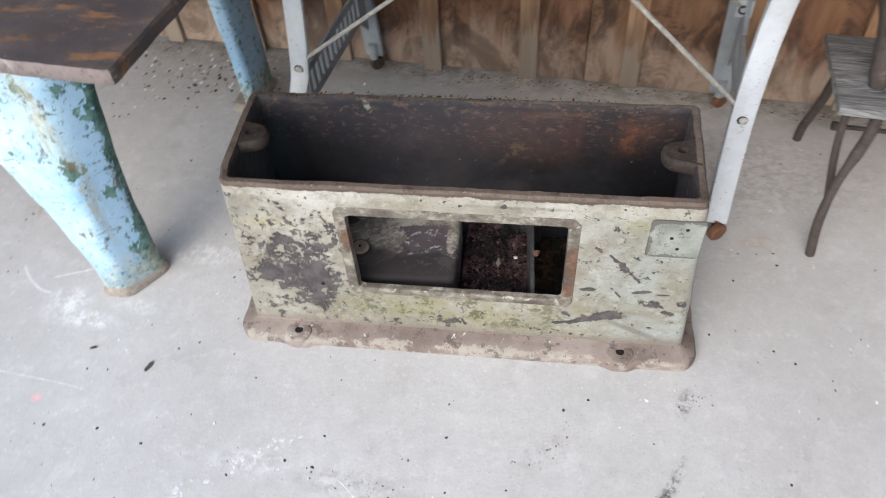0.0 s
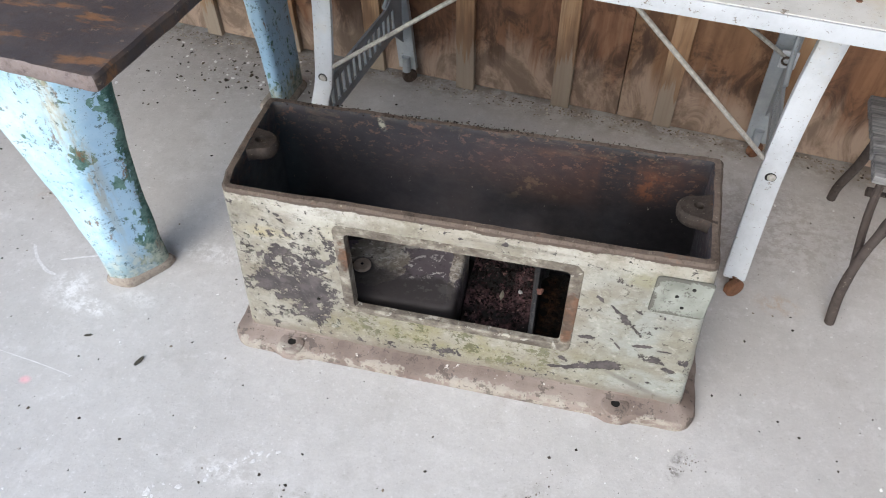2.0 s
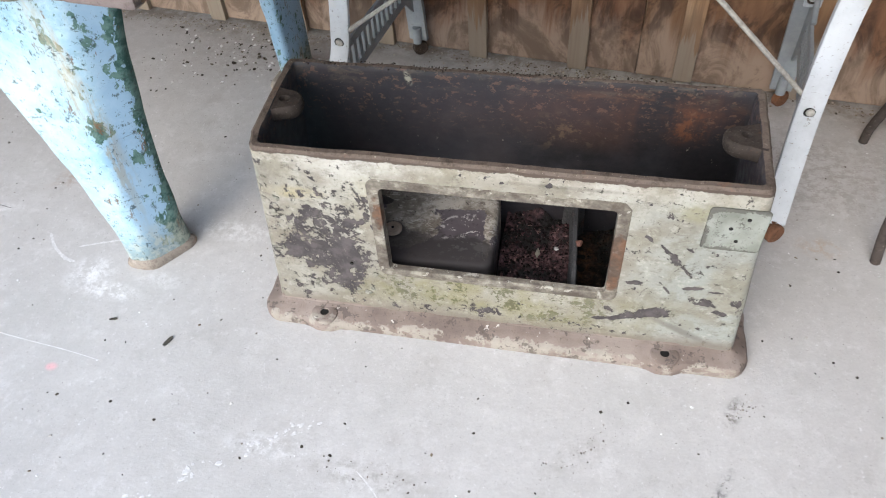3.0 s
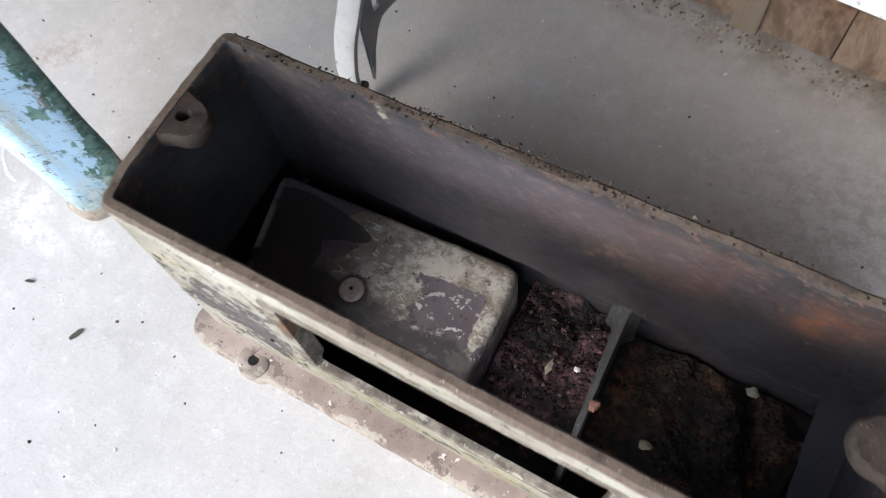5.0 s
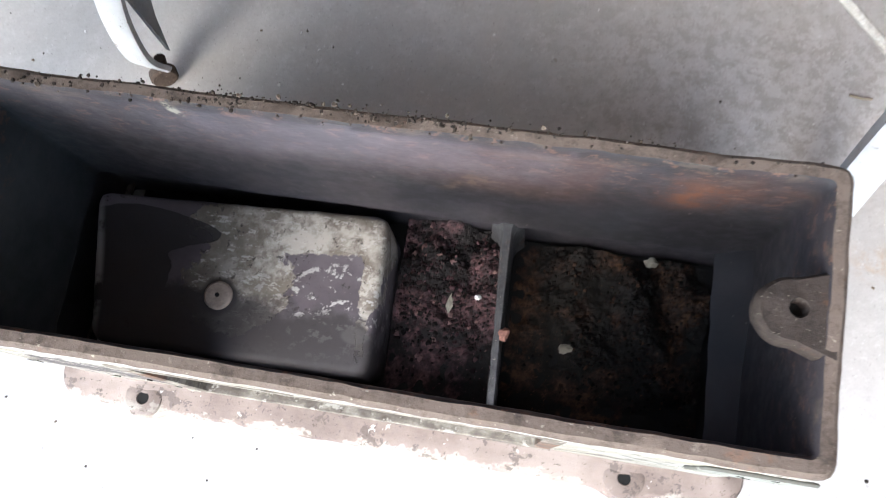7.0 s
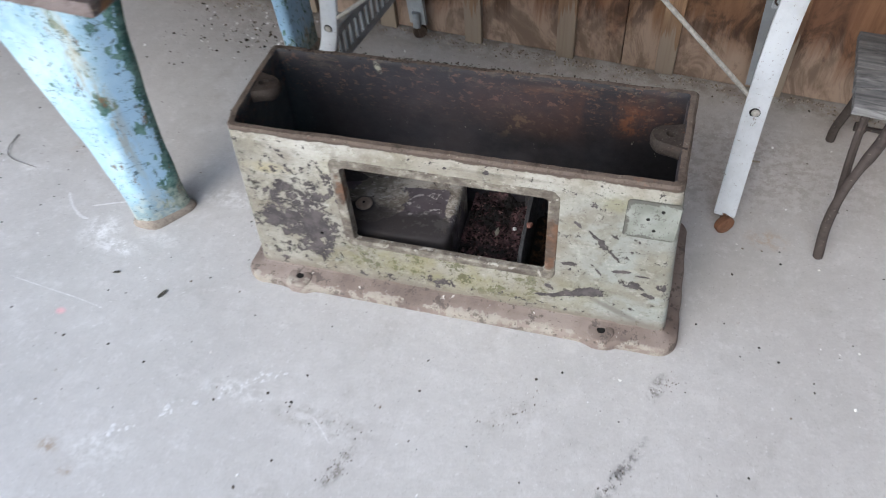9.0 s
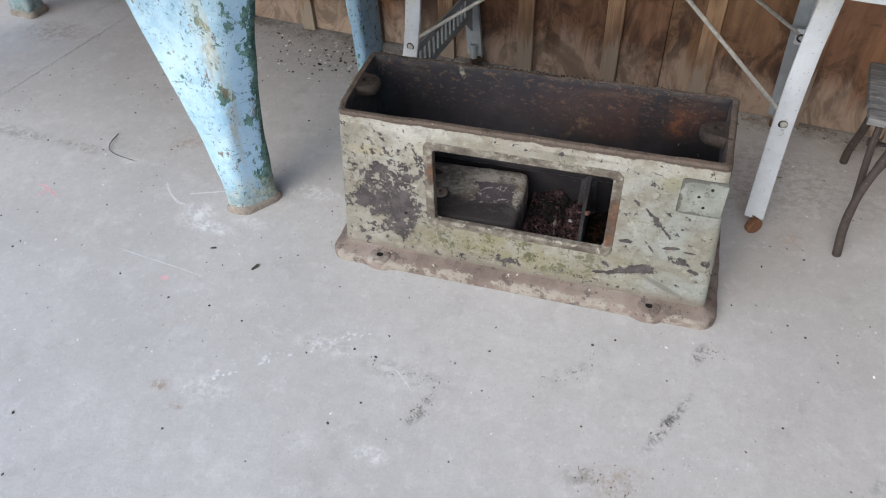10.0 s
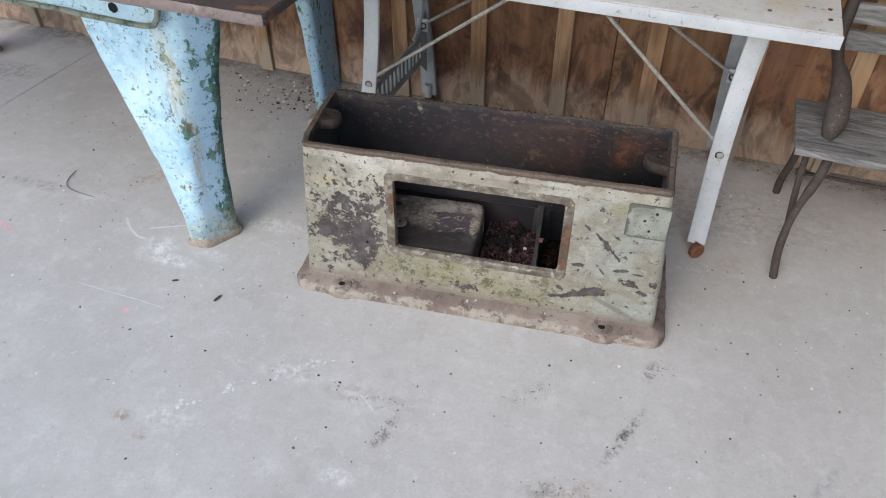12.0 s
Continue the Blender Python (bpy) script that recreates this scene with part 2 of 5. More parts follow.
    iron = m.mix(m.step(m.noise(24, 6, 0.65), 0.4, 0.62), (0.050, 0.043, 0.045), (0.092, 0.080, 0.080))
    iron = m.mix(m.step(m.noise(90, 5, 0.7, m.coords((1, 1, 0.6))), 0.62, 0.65, 0, 0.5), iron, (0.26, 0.25, 0.21))
    # where the paint is gone: a broad flaked field, and single chips and slits
    field = m.blob((-0.352, 0.0, 0.265), (0.120, 0.2, 0.165), 0.60, 16, 1.35, 0.25)
    for cen, size, turn, k in (((-0.318, 0.0, 0.165), (0.055, 0.2, 0.095), 8, 0.42), ((-0.452, 0.0, 0.215), (0.055, 0.2, 0.026), -22, 0.5), ((-0.40, 0.0, 0.19), (0.045, 0.2, 0.03), 0, 0.2),
                               ((-0.03, 0.0, 0.085), (0.045, 0.2, 0.020), 0, 0.55), ((0.47, 0.0, 0.18), (0.03, 0.2, 0.05), 0, 0.22), ((-0.1, 0.0, 0.065), (0.5, 0.2, 0.018), 0, 0.22), ((-0.43, 0.0, 0.10), (0.07, 0.2, 0.04), 0, 0.24)):
        field = m.math("ADD", field, m.blob(cen, size, k, turn))
    for cen, size, turn in (((0.284, 0.0, 0.356), (0.011, 0.2, 0.004), 50), ((0.318, 0.0, 0.330), (0.020, 0.2, 0.0032), 48), ((0.338, 0.0, 0.306), (0.014, 0.2, 0.0055), 62), ((0.368, 0.0, 0.272), (0.020, 0.2, 0.004), 50),
                            ((0.276, 0.0, 0.228), (0.017, 0.2, 0.006), 0), ((0.333, 0.0, 0.222), (0.020, 0.2, 0.0034), 54), ((0.384, 0.0, 0.228), (0.022, 0.2, 0.0045), -8),
                            ((0.405, 0.0, 0.190), (0.024, 0.2, 0.012), 10), ((0.238, 0.0, 0.106), (0.030, 0.2, 0.006), -12), ((0.300, 0.0, 0.130), (0.052, 0.2, 0.013), -24), ((0.325, 0.0, 0.137), (0.026, 0.2, 0.016), -10),
                            ((0.472, 0.0, 0.197), (0.010, 0.2, 0.010), 40), ((0.455, 0.0, 0.158), (0.014, 0.2, 0.007), 20), ((0.235, 0.0, 0.135), (0.010, 0.2, 0.005), 30), ((-0.355, 0.0, 0.425), (0.011, 0.2, 0.003), 40),
                            ((0.095, 0.0, 0.463), (0.006, 0.2, 0.008), 20), ((0.01, 0.0, 0.460), (0.005, 0.2, 0.004), 0), ((0.36, 0.0, 0.335), (0.008, 0.2, 0.003), 30), ((0.43, 0.0, 0.222), (0.012, 0.2, 0.003), 0)):
        field = m.math("ADD", field, m.blob(cen, size, 0.74, turn, 1.6, 0.4))
    tall = m.coords((1.2, 1, 0.85))
    v = m.total((field, 1.0), (m.noise(14, 8, 0.66, tall), 1.6), (m.noise(42, 8, 0.74, m.coords((0.85, 1, 1.1), (5, 5, 5))), 3.0), (m.cells(70, tall, 0.012, 60), 0.40), (m.cells(170, tall, 0.004, 120), 0.20))
    gone = m.step(v, 3.06, 3.075)
    paint = m.mix(m.step(m.total((z, 1.0), (soft, 0.06), (mid, 0.04)), 0.125, 0.085, 0, 0.75), paint, (0.165, 0.135, 0.112))
    streak = m.blob((0.385, 0.0, 0.09), (0.085, 0.2, 0.011), 0.8, 27)
    paint = m.mix(streak, paint, (0.15, 0.14, 0.125))
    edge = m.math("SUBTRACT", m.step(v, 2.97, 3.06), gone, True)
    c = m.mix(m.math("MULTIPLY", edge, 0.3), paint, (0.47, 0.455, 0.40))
    # dark band inside each flake edge paints the shade under the paint
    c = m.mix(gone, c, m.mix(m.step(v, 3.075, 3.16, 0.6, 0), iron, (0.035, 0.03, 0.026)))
    worn = m.step(m.total((z, 1.0), (m.noise(30, 10, 0.75), 0.022), (m.noise(6, 6, 0.7), 0.014)), 0.4985, 0.5005)
    c = m.mix(worn, c, (0.085, 0.062, 0.050))
    # hairline cracks in the lifted paint
    wander = m.math("ABSOLUTE", m.math("SUBTRACT", m.noise(7, 5, 0.55, m.coords((0.8, 1, 1.3), (3, 0, 1))), 0.5))
    crack = m.math("MULTIPLY", m.step(wander, 0.0065, 0.0035), m.blob((-0.43, 0.0, 0.31), (0.10, 0.2, 0.16), 1.0))
    c = m.mix(m.math("MULTIPLY", crack, m.step(mid, 0.40, 0.50, 0, 0.9)), c, (0.03, 0.027, 0.022))
    m.bump(m.math("SUBTRACT", 1.0, m.math("MAXIMUM", gone, m.math("MULTIPLY", crack, 0.8))), 1.0, 0.003)
    m.bump(m.noise(30, 6, 0.6), 0.35, 0.004)
    return m.done(c, m.mix(gone, (0.55, 0.55, 0.55), (0.72, 0.72, 0.72)))


def mat_flange():
    """Brown dirt in the fillet, pale remains of paint towards the outer edge."""
    m = Mat("dirty_flange", 0.82, spec=0.3)
    n1, n2, n3 = m.noise(14, 9, 0.68), m.noise(55, 7, 0.72), m.noise(6, 5, 0.6)
    c = m.ramp(n3, (0.36, (0.145, 0.112, 0.098)), (0.5, (0.205, 0.162, 0.142)), (0.64, (0.265, 0.22, 0.195)))
    outer = m.step(m.axis(1), -0.012, -0.040, 0, 0.20)
    v = m.total((n1, 0.75), (n2, 0.35), (outer, 1.0))
    c = m.mix(m.step(v, 0.735, 0.785, 0, 0.7), c, m.mix(n2, (0.22, 0.195, 0.165), (0.46, 0.43, 0.375)))
    c = m.mix(m.step(m.noise(28, 8, 0.72, m.coords(shift=(5, 3, 1))), 0.565, 0.59, 0, 0.75), c, (0.095, 0.078, 0.068))
    c = m.mix(m.step(m.noise(110, 4, 0.7), 0.62, 0.65, 0, 0.7), c, (0.06, 0.048, 0.04))
    c = m.mix(m.step(m.noise(48, 5, 0.7, m.coords(shift=(1, 7, 1))), 0.66, 0.68, 0, 0.85), c, (0.62, 0.60, 0.55))
    m.bump(n1, 0.5, 0.004)
    m.bump(n2, 0.6, 0.002)
    return m.done(c)


def mat_rust(name, dark, mid, light, orange=0.35, scale=1.0):
    m = Mat(name, 0.85, spec=0.3)
    n1, n2 = m.noise(11 * scale, 10, 0.8), m.noise(48 * scale, 7, 0.78)
    c = m.ramp(n1, (0.36, dark), (0.5, mid), (0.58, mid), (0.66, light))
    c = m.mix(m.step(m.noise(7 * scale, 7, 0.72, m.coords(shift=(5, 3, 1))), 0.56, 0.68, 0, orange), c, (0.30, 0.11, 0.035))
    c = m.mix(m.step(n2, 0.52, 0.66, 0, 0.55), c, dark)
    c = m.mix(m.step(m.noise(120 * scale, 3, 0.6), 0.66, 0.72, 0, 0.5), c, (0.4, 0.37, 0.3))
    m.bump(n1, 0.4, 0.004)
    m.bump(n2, 0.6, 0.002)
    return m.done(c, m.step(n2, 0.3, 0.7, 0.7, 0.92))


def mat_lip():
    """Dirty grey-cream paint on the raised lip, rusted through along its upright sides."""
    m = Mat("rusty_lip", 0.78, spec=0.3)
    run = m.noise(1, 7, 0.68, m.coords((20, 30, 27)))
    n1, n2, n3 = m.noise(17, 8, 0.68), m.noise(70, 6, 0.75), m.noise(9, 7, 0.65)
    c = m.ramp(run, (0.36, (0.080, 0.066, 0.055)), (0.5, (0.160, 0.140, 0.116)), (0.64, (0.31, 0.29, 0.245)))
    c = m.mix(m.step(n1, 0.54, 0.62, 0, 0.6), c, (0.085, 0.068, 0.056))
    c = m.mix(m.step(n2, 0.60, 0.64, 0, 0.7), c, (0.05, 0.04, 0.033))
    c = m.mix(m.step(m.noise(40, 6, 0.7, m.coords(shift=(3, 1, 8))), 0.60, 0.63, 0, 0.6), c, (0.46, 0.44, 0.39))
    sides = m.math("MAXIMUM", m.blob((0.229, 0.0, 0.29), (0.024, 0.06, 0.13), 1.0), m.blob((-0.234, 0.0, 0.35), (0.020, 0.06, 0.055), 1.0))
    rust = m.math("ADD", m.math("MULTIPLY", sides, 0.22), n3)
    c = m.mix(m.step(rust, 0.60, 0.68, 0, 0.8), c, m.mix(m.step(n1, 0.40, 0.60), (0.062, 0.037, 0.026), (0.145, 0.068, 0.036)))
    m.bump(n1, 0.5, 0.003)
    m.bump(n2, 0.5, 0.0015)
    return m.done(c)


def mat_pad():
    """Scraped grey-green paint with dark bare spots."""
    m = Mat("scraped_pad", 0.7, spec=0.3)
    n1, n2 = m.noise(24, 10, 0.84), m.noise(70, 7, 0.82)
    c = m.ramp(m.noise(9, 5, 0.6), (0.38, (0.150, 0.156, 0.135)), (0.5, (0.215, 0.226, 0.200)), (0.62, (0.285, 0.297, 0.270)))
    edge = m.math("MAXIMUM", m.step(m.axis(2), 0.440, 0.450, 0, 0.13), m.math("MAXIMUM", m.step(m.axis(2), 0.360, 0.350, 0, 0.13), m.step(m.axis(0), 0.384, 0.374, 0, 0.10)))
    c = m.mix(m.step(m.math("ADD", n1, edge), 0.56, 0.575, 0, 0.85), c, (0.09, 0.085, 0.074))
    c = m.mix(m.step(n2, 0.59, 0.61, 0, 0.8), c, (0.05, 0.045, 0.04))
    m.bump(n1, 0.6, 0.002)
    return m.done(c)


def mat_plate():
    """Blue-black steel plate with orange-brown rust patches."""
    m = Mat("rusty_plate", 0.5, spec=0.5)
    n1, n2 = m.noise(6, 8, 0.66, m.coords((1, 1.5, 1))), m.noise(45, 7, 0.74)
    c = m.ramp(n1, (0.36, (0.026, 0.030, 0.040)), (0.47, (0.048, 0.044, 0.048)), (0.55, (0.085, 0.062, 0.052)), (0.64, (0.125, 0.085, 0.062)))
    streak = m.noise(9, 8, 0.68, m.coords((0.7, 2.2, 1), (2, 4, 0)))
    c = m.mix(m.step(streak, 0.55, 0.63, 0, 0.75), c, (0.22, 0.105, 0.042))
    c = m.mix(m.step(n2, 0.5, 0.62, 0, 0.5), c, (0.030, 0.025, 0.025))
    c = m.mix(m.step(m.noise(60, 6, 0.75, m.coords(shift=(3, 3, 0))), 0.62, 0.65, 0, 0.7), c, (0.20, 0.16, 0.12))
    m.bump(n2, 0.4, 0.002)
    return m.done(c, m.step(n1, 0.4, 0.6, 0.38, 0.8))


def mat_inside():
    """Oily dark iron with a dusty sheen painted on the lit upper back wall, and orange rust on one stretch of it."""
    m = Mat("oily_dark_iron", 0.5, spec=0.2)
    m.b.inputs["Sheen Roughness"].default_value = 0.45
    # sheen mask imitates the light on the upper back wall, fading downwards
    sheen_band = m.math("MULTIPLY", m.blob((-0.06, 0.30, 0.46), (0.42, 0.12, 0.14), 0.62, 0, 1.15, 0.25), m.step(m.noise(5, 6, 0.6, m.coords((1, 1, 0.7), (2, 2, 8))), 0.36, 0.62, 0.45, 1.0))
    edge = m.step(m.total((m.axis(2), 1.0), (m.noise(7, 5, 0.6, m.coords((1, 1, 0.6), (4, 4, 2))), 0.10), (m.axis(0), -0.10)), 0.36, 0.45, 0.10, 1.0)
    m.put(m.b.inputs["Sheen Weight"], m.math("ADD", m.math("MULTIPLY", sheen_band, edge), 0.04))
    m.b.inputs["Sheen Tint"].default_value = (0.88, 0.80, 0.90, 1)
    n1, n2 = m.noise(5, 6, 0.6), m.noise(42, 7, 0.7)
    run = m.noise(1, 6, 0.62, m.coords((22, 22, 3.5), (3, 1, 4)), 0.4)
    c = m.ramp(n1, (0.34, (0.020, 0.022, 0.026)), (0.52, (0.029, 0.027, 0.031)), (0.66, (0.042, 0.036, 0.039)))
    # left end wall painted a paler teal to make up for weak light
    c = m.mix(m.blob((-0.49, 0.15, 0.30), (0.10, 0.30, 0.30), 0.9, 0, 1.1, 0.3), c, m.mix(m.step(n1, 0.40, 0.60), (0.038, 0.050, 0.056), (0.062, 0.072, 0.078)))
    c = m.mix(m.step(run, 0.5, 0.68, 0, 0.35), c, (0.032, 0.026, 0.028))
    band = m.blob((0.22, 0.30, 0.41), (0.32, 0.08, 0.10), 1.0)
    # painted shade on the lower right back wall, ragged like oily runs
    wall_shade = m.math("MULTIPLY", m.blob((0.26, 0.31, 0.26), (0.34, 0.10, 0.14), 1.0, 0, 1.2, 0.5), m.step(m.noise(8, 6, 0.62, m.coords((1, 1, 0.8), (5, 2, 3))), 0.34, 0.52, 0.35, 0.9))
    c = m.mix(wall_shade, c, (0.010, 0.009, 0.010))
    c = m.mix(m.math("MULTIPLY", band, m.step(n1, 0.36, 0.58, 0.15, 0.7)), c, (0.060, 0.034, 0.028))
    upper = m.math("MULTIPLY", m.blob((0.26, 0.30, 0.445), (0.26, 0.08, 0.034), 1.0, 0, 1.15, 0.4), m.step(m.noise(15, 8, 0.7, m.coords((0.6, 1, 1.5), (1, 7, 2))), 0.47, 0.60))
    c = m.mix(m.math("MULTIPLY", upper, 0.45), c, (0.15, 0.075, 0.042))
    rust = m.math("MULTIPLY", m.blob((0.33, 0.30, 0.42), (0.15, 0.08, 0.07), 1.0), m.step(m.total((m.noise(12, 7, 0.68), 0.6), (run, 0.4)), 0.48, 0.60))
    c = m.mix(m.math("MULTIPLY", rust, 0.36), c, (0.13, 0.055, 0.030))
    c = m.mix(m.math("MULTIPLY", m.blob((0.355, 0.30, 0.40), (0.045, 0.08, 0.05), 0.42), m.step(n2, 0.44, 0.58)), c, (0.24, 0.09, 0.036))
    spot = m.math("MULTIPLY", m.blob((0.10, 0.30, 0.36), (0.10, 0.08, 0.06), 1.0), m.step(m.noise(34, 6, 0.7), 0.52, 0.62))
    c = m.mix(m.math("MULTIPLY", spot, 0.4), c, (0.16, 0.11, 0.07))
    c = m.mix(m.step(m.noise(95, 4, 0.7, m.coords((1, 1, 0.5))), 0.69, 0.71, 0, 0.7), c, (0.21, 0.185, 0.16))
    c = m.mix(m.math("MULTIPLY", m.step(m.axis(2), 0.30, 0.45), m.step(m.noise(70, 6, 0.75, m.coords((0.7, 0.7, 1), (6, 1, 1))), 0.56, 0.59, 0, 0.6)), c, (0.15, 0.085, 0.06))
    dirt = m.math("MULTIPLY", m.step(m.axis(2), 0.435, 0.475), m.step(m.noise(26, 8, 0.72, m.coords((0.6, 1, 1.4), (1, 4, 2))), 0.52, 0.60, 0, 0.65))
    c = m.mix(dirt, c, (0.075, 0.06, 0.05))
    drip = m.math("MULTIPLY", m.blob((-0.225, 0.285, 0.472), (0.007, 0.06, 0.017), 1.0, -14, 1.4, 0.5), m.step(m.noise(95, 6, 0.8), 0.44, 0.5))
    c = m.mix(m.math("MULTIPLY", drip, 0.85), c, (0.30, 0.29, 0.23))
    m.bump(n2, 0.35, 0.002)
    m.bump(n1, 0.3, 0.006)
    return m.done(c, m.step(n2, 0.35, 0.65, 0.50, 0.68))


def mat_cover():
    """Bare lilac-grey iron with remains of cream paint, an oily dark patch, and painted shade over oily metal in front.
    """
    m = Mat("worn_cover_paint", 0.6, spec=0.2)
    n1, n2, n3 = m.noise(13, 8, 0.66), m.noise(46, 7, 0.7), m.noise(6, 6, 0.6)
    c = m.mix(m.step(n3, 0.38, 0.62), (0.090, 0.077, 0.085), (0.150, 0.130, 0.142))
    # cream paint round the plug and along the back and side edges, with ragged borders
    ragged = m.total((n1, 0.55), (n2, 0.35))
    patch = m.total((m.blob((-0.215, 0.15, 0.16), (0.085, 0.09, 0.2), 0.34, 0, 1.2, 0.3), 1.0), (m.blob((-0.036, 0.18, 0.15), (0.024, 0.14, 0.1), 0.28, 0, 1.1, 0.3), 1.0),
                    (m.blob((-0.14, 0.250, 0.16), (0.20, 0.042, 0.2), 0.42, 0, 1.15, 0.4), 1.0), (m.blob((-0.27, 0.17, 0.16), (0.10, 0.11, 0.2), 0.20, 0, 1.2, 0.3), 1.0), (ragged, 1.0))
    cream = m.step(patch, 0.63, 0.65)
    paint = m.mix(m.step(m.noise(20, 7, 0.66, m.coords(shift=(2, 6, 1))), 0.40, 0.60), (0.21, 0.182, 0.148), (0.50, 0.462, 0.405))
    paint = m.mix(m.step(m.axis(0), -0.19, -0.30, 0, 0.8), paint, (0.12, 0.105, 0.082))
    paint = m.mix(m.step(n2, 0.53, 0.57, 0, 0.6), paint, (0.15, 0.122, 0.10))
    paint = m.mix(m.step(m.noise(75, 6, 0.75, m.coords((0.6, 1.3, 1), (4, 4, 2))), 0.57, 0.60, 0, 0.6), paint, (0.58, 0.55, 0.50))
    c = m.mix(m.math("MULTIPLY", cream, 0.94), c, paint)
    chipped = m.math("MULTIPLY", m.blob((-0.095, 0.15, 0.16), (0.13, 0.09, 0.2), 1.0), m.step(m.noise(60, 6, 0.7, m.coords((0.8, 1.1, 1), (3, 3, 1))), 0.575, 0.59))
    c = m.mix(m.math("MULTIPLY", chipped, 0.85), c, (0.50, 0.48, 0.46))
    c = m.mix(m.blob((-0.045, 0.105, 0.16), (0.020, 0.012, 0.2), 0.8, 0, 1.15, 0.8), c, (0.40, 0.38, 0.36))
    c = m.mix(m.step(m.noise(70, 6, 0.75, m.coords(shift=(7, 1, 1))), 0.61, 0.63, 0, 0.8), c, (0.035, 0.03, 0.028))
    c = m.mix(m.blob((-0.254, 0.133, 0.16), (0.030, 0.030, 0.2), 0.9, 0, 1.1, 0.75), c, (0.04, 0.034, 0.03))
    tongue = m.total((m.blob((-0.365, 0.222, 0.16), (0.12, 0.030, 0.2), 1.0), 0.5), (m.blob((-0.43, 0.15, 0.16), (0.12, 0.13, 0.2), 1.0), 0.5), (m.noise(12, 5, 0.55), 0.4))
    # front strip: oily film and painted shade together
    front = m.total((m.blob((-0.27, 0.02, 0.16), (0.42, 0.135, 0.25), 1.0), 0.46), (m.noise(11, 6, 0.6), 0.6))
    oil_and_shade = m.math("MAXIMUM", m.step(tongue, 0.44, 0.455), m.step(front, 0.37, 0.50))
    c = m.mix(m.math("MULTIPLY", oil_and_shade, 0.9), c, (0.040, 0.036, 0.036))
    # pale line painted as the highlight on the cover's left edge
    c = m.mix(m.math("MULTIPLY", m.blob((-0.452, 0.155, 0.155), (0.011, 0.115, 0.03), 1.0, spin=13.8), m.step(n1, 0.36, 0.50)), c, (0.42, 0.40, 0.39))
    m.bump(m.math("SUBTRACT", cream, oil_and_shade), 0.6, 0.0015)
    m.bump(n2, 0.35, 0.0015)
    return m.done(c, m.mix(oil_and_shade, (0.5, 0.5, 0.5), (0.62, 0.62, 0.62)))


def mat_blue():
    """Pale-blue paint chipped to dark green and rust."""
    m = Mat("chipped_blue_paint", 0.45, spec=0.45)
    n1, n2, n3 = m.noise(9, 10, 0.76), m.noise(38, 8, 0.76), m.noise(4, 5, 0.65)
    c = m.ramp(n3, (0.32, (0.27, 0.46, 0.62)), (0.5, (0.38, 0.57, 0.70)), (0.66, (0.52, 0.70, 0.78)))
    c = m.mix(m.step(n2, 0.45, 0.62, 0, 0.4), c, (0.58, 0.74, 0.82))
    c = m.mix(m.step(m.noise(15, 8, 0.8, m.coords(shift=(3, 1, 6))), 0.52, 0.62, 0, 0.4), c, (0.24, 0.40, 0.50))
    c = m.mix(m.step(m.noise(7, 8, 0.75, m.coords((1.6, 1.6, 0.3), (2, 5, 1))), 0.57, 0.66, 0, 0.35), c, (0.44, 0.44, 0.33))
    # shade painted past the ridge: the slanting right face is deeper blue
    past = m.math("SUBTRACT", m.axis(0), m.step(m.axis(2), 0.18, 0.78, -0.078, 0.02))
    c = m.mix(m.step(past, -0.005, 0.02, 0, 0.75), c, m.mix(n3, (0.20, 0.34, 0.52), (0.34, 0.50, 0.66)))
    low = m.step(m.axis(2), 0.13, 0.0, 0, 0.12)
    back = m.math("SUBTRACT", 0.122, m.step(m.axis(2), 0.20, 0.78, 0, 0.02))
    gap = m.math("SUBTRACT", back, m.axis(1))
    side = m.math("MULTIPLY", m.step(gap, 0.052, 0.018), m.math("MULTIPLY", m.step(m.axis(1), 0.5, 0.4, 0, 0.21), m.step(m.axis(0), -0.12, -0.04)))
    for x, y, z, rx, rz, k in ((-0.03, 0.01, 0.43, 0.035, 0.045, 0.5), (-0.02, 0.01, 0.355, 0.018, 0.03, 0.4), (-0.15, 0.0, 0.47, 0.03, 0.035, 0.45), (-0.03, 0.01, 0.53, 0.02, 0.02, 0.35),
                               (-0.02, 0.06, 0.33, 0.02, 0.03, 0.4), (-0.02, 0.07, 0.50, 0.014, 0.03, 0.4), (-0.05, 0.0, 0.105, 0.035, 0.03, 0.5), (-0.02, 0.07, 0.10, 0.04, 0.06, 0.45), (-0.04, 0.0, 0.27, 0.012, 0.05, 0.35)):
        low = m.math("ADD", low, m.blob((x, y, z), (rx, 0.035, rz), k / 3.0))
    tall = m.coords((1.3, 1.3, 0.7))
    v = m.total((low, 3.0), (side, 3.2), (m.cells(26, tall, 0.012, 60), 0.36), (m.cells(75, tall, 0.006, 110), 0.36), (m.noise(5.5, 9, 0.72), 1.5), (n2, 0.9))
    v = m.math("SUBTRACT", v, m.math("MULTIPLY", m.step(m.axis(1), 0.03, 0.012), m.step(m.axis(0), -0.045, -0.075, 0, 0.16)))
    green = m.step(v, 1.82, 1.835)
    c = m.mix(green, c, m.mix(m.step(n2, 0.4, 0.6), (0.025, 0.085, 0.075), (0.12, 0.22, 0.20)))
    run = m.math("MULTIPLY", m.blob((-0.045, 0.0, 0.42), (0.03, 0.06, 0.42), 1.0), m.step(m.noise(1, 7, 0.75, m.coords((34, 34, 7), (2, 2, 2))), 0.46, 0.56))
    c = m.mix(m.math("MULTIPLY", run, 0.7), c, (0.30, 0.25, 0.14))
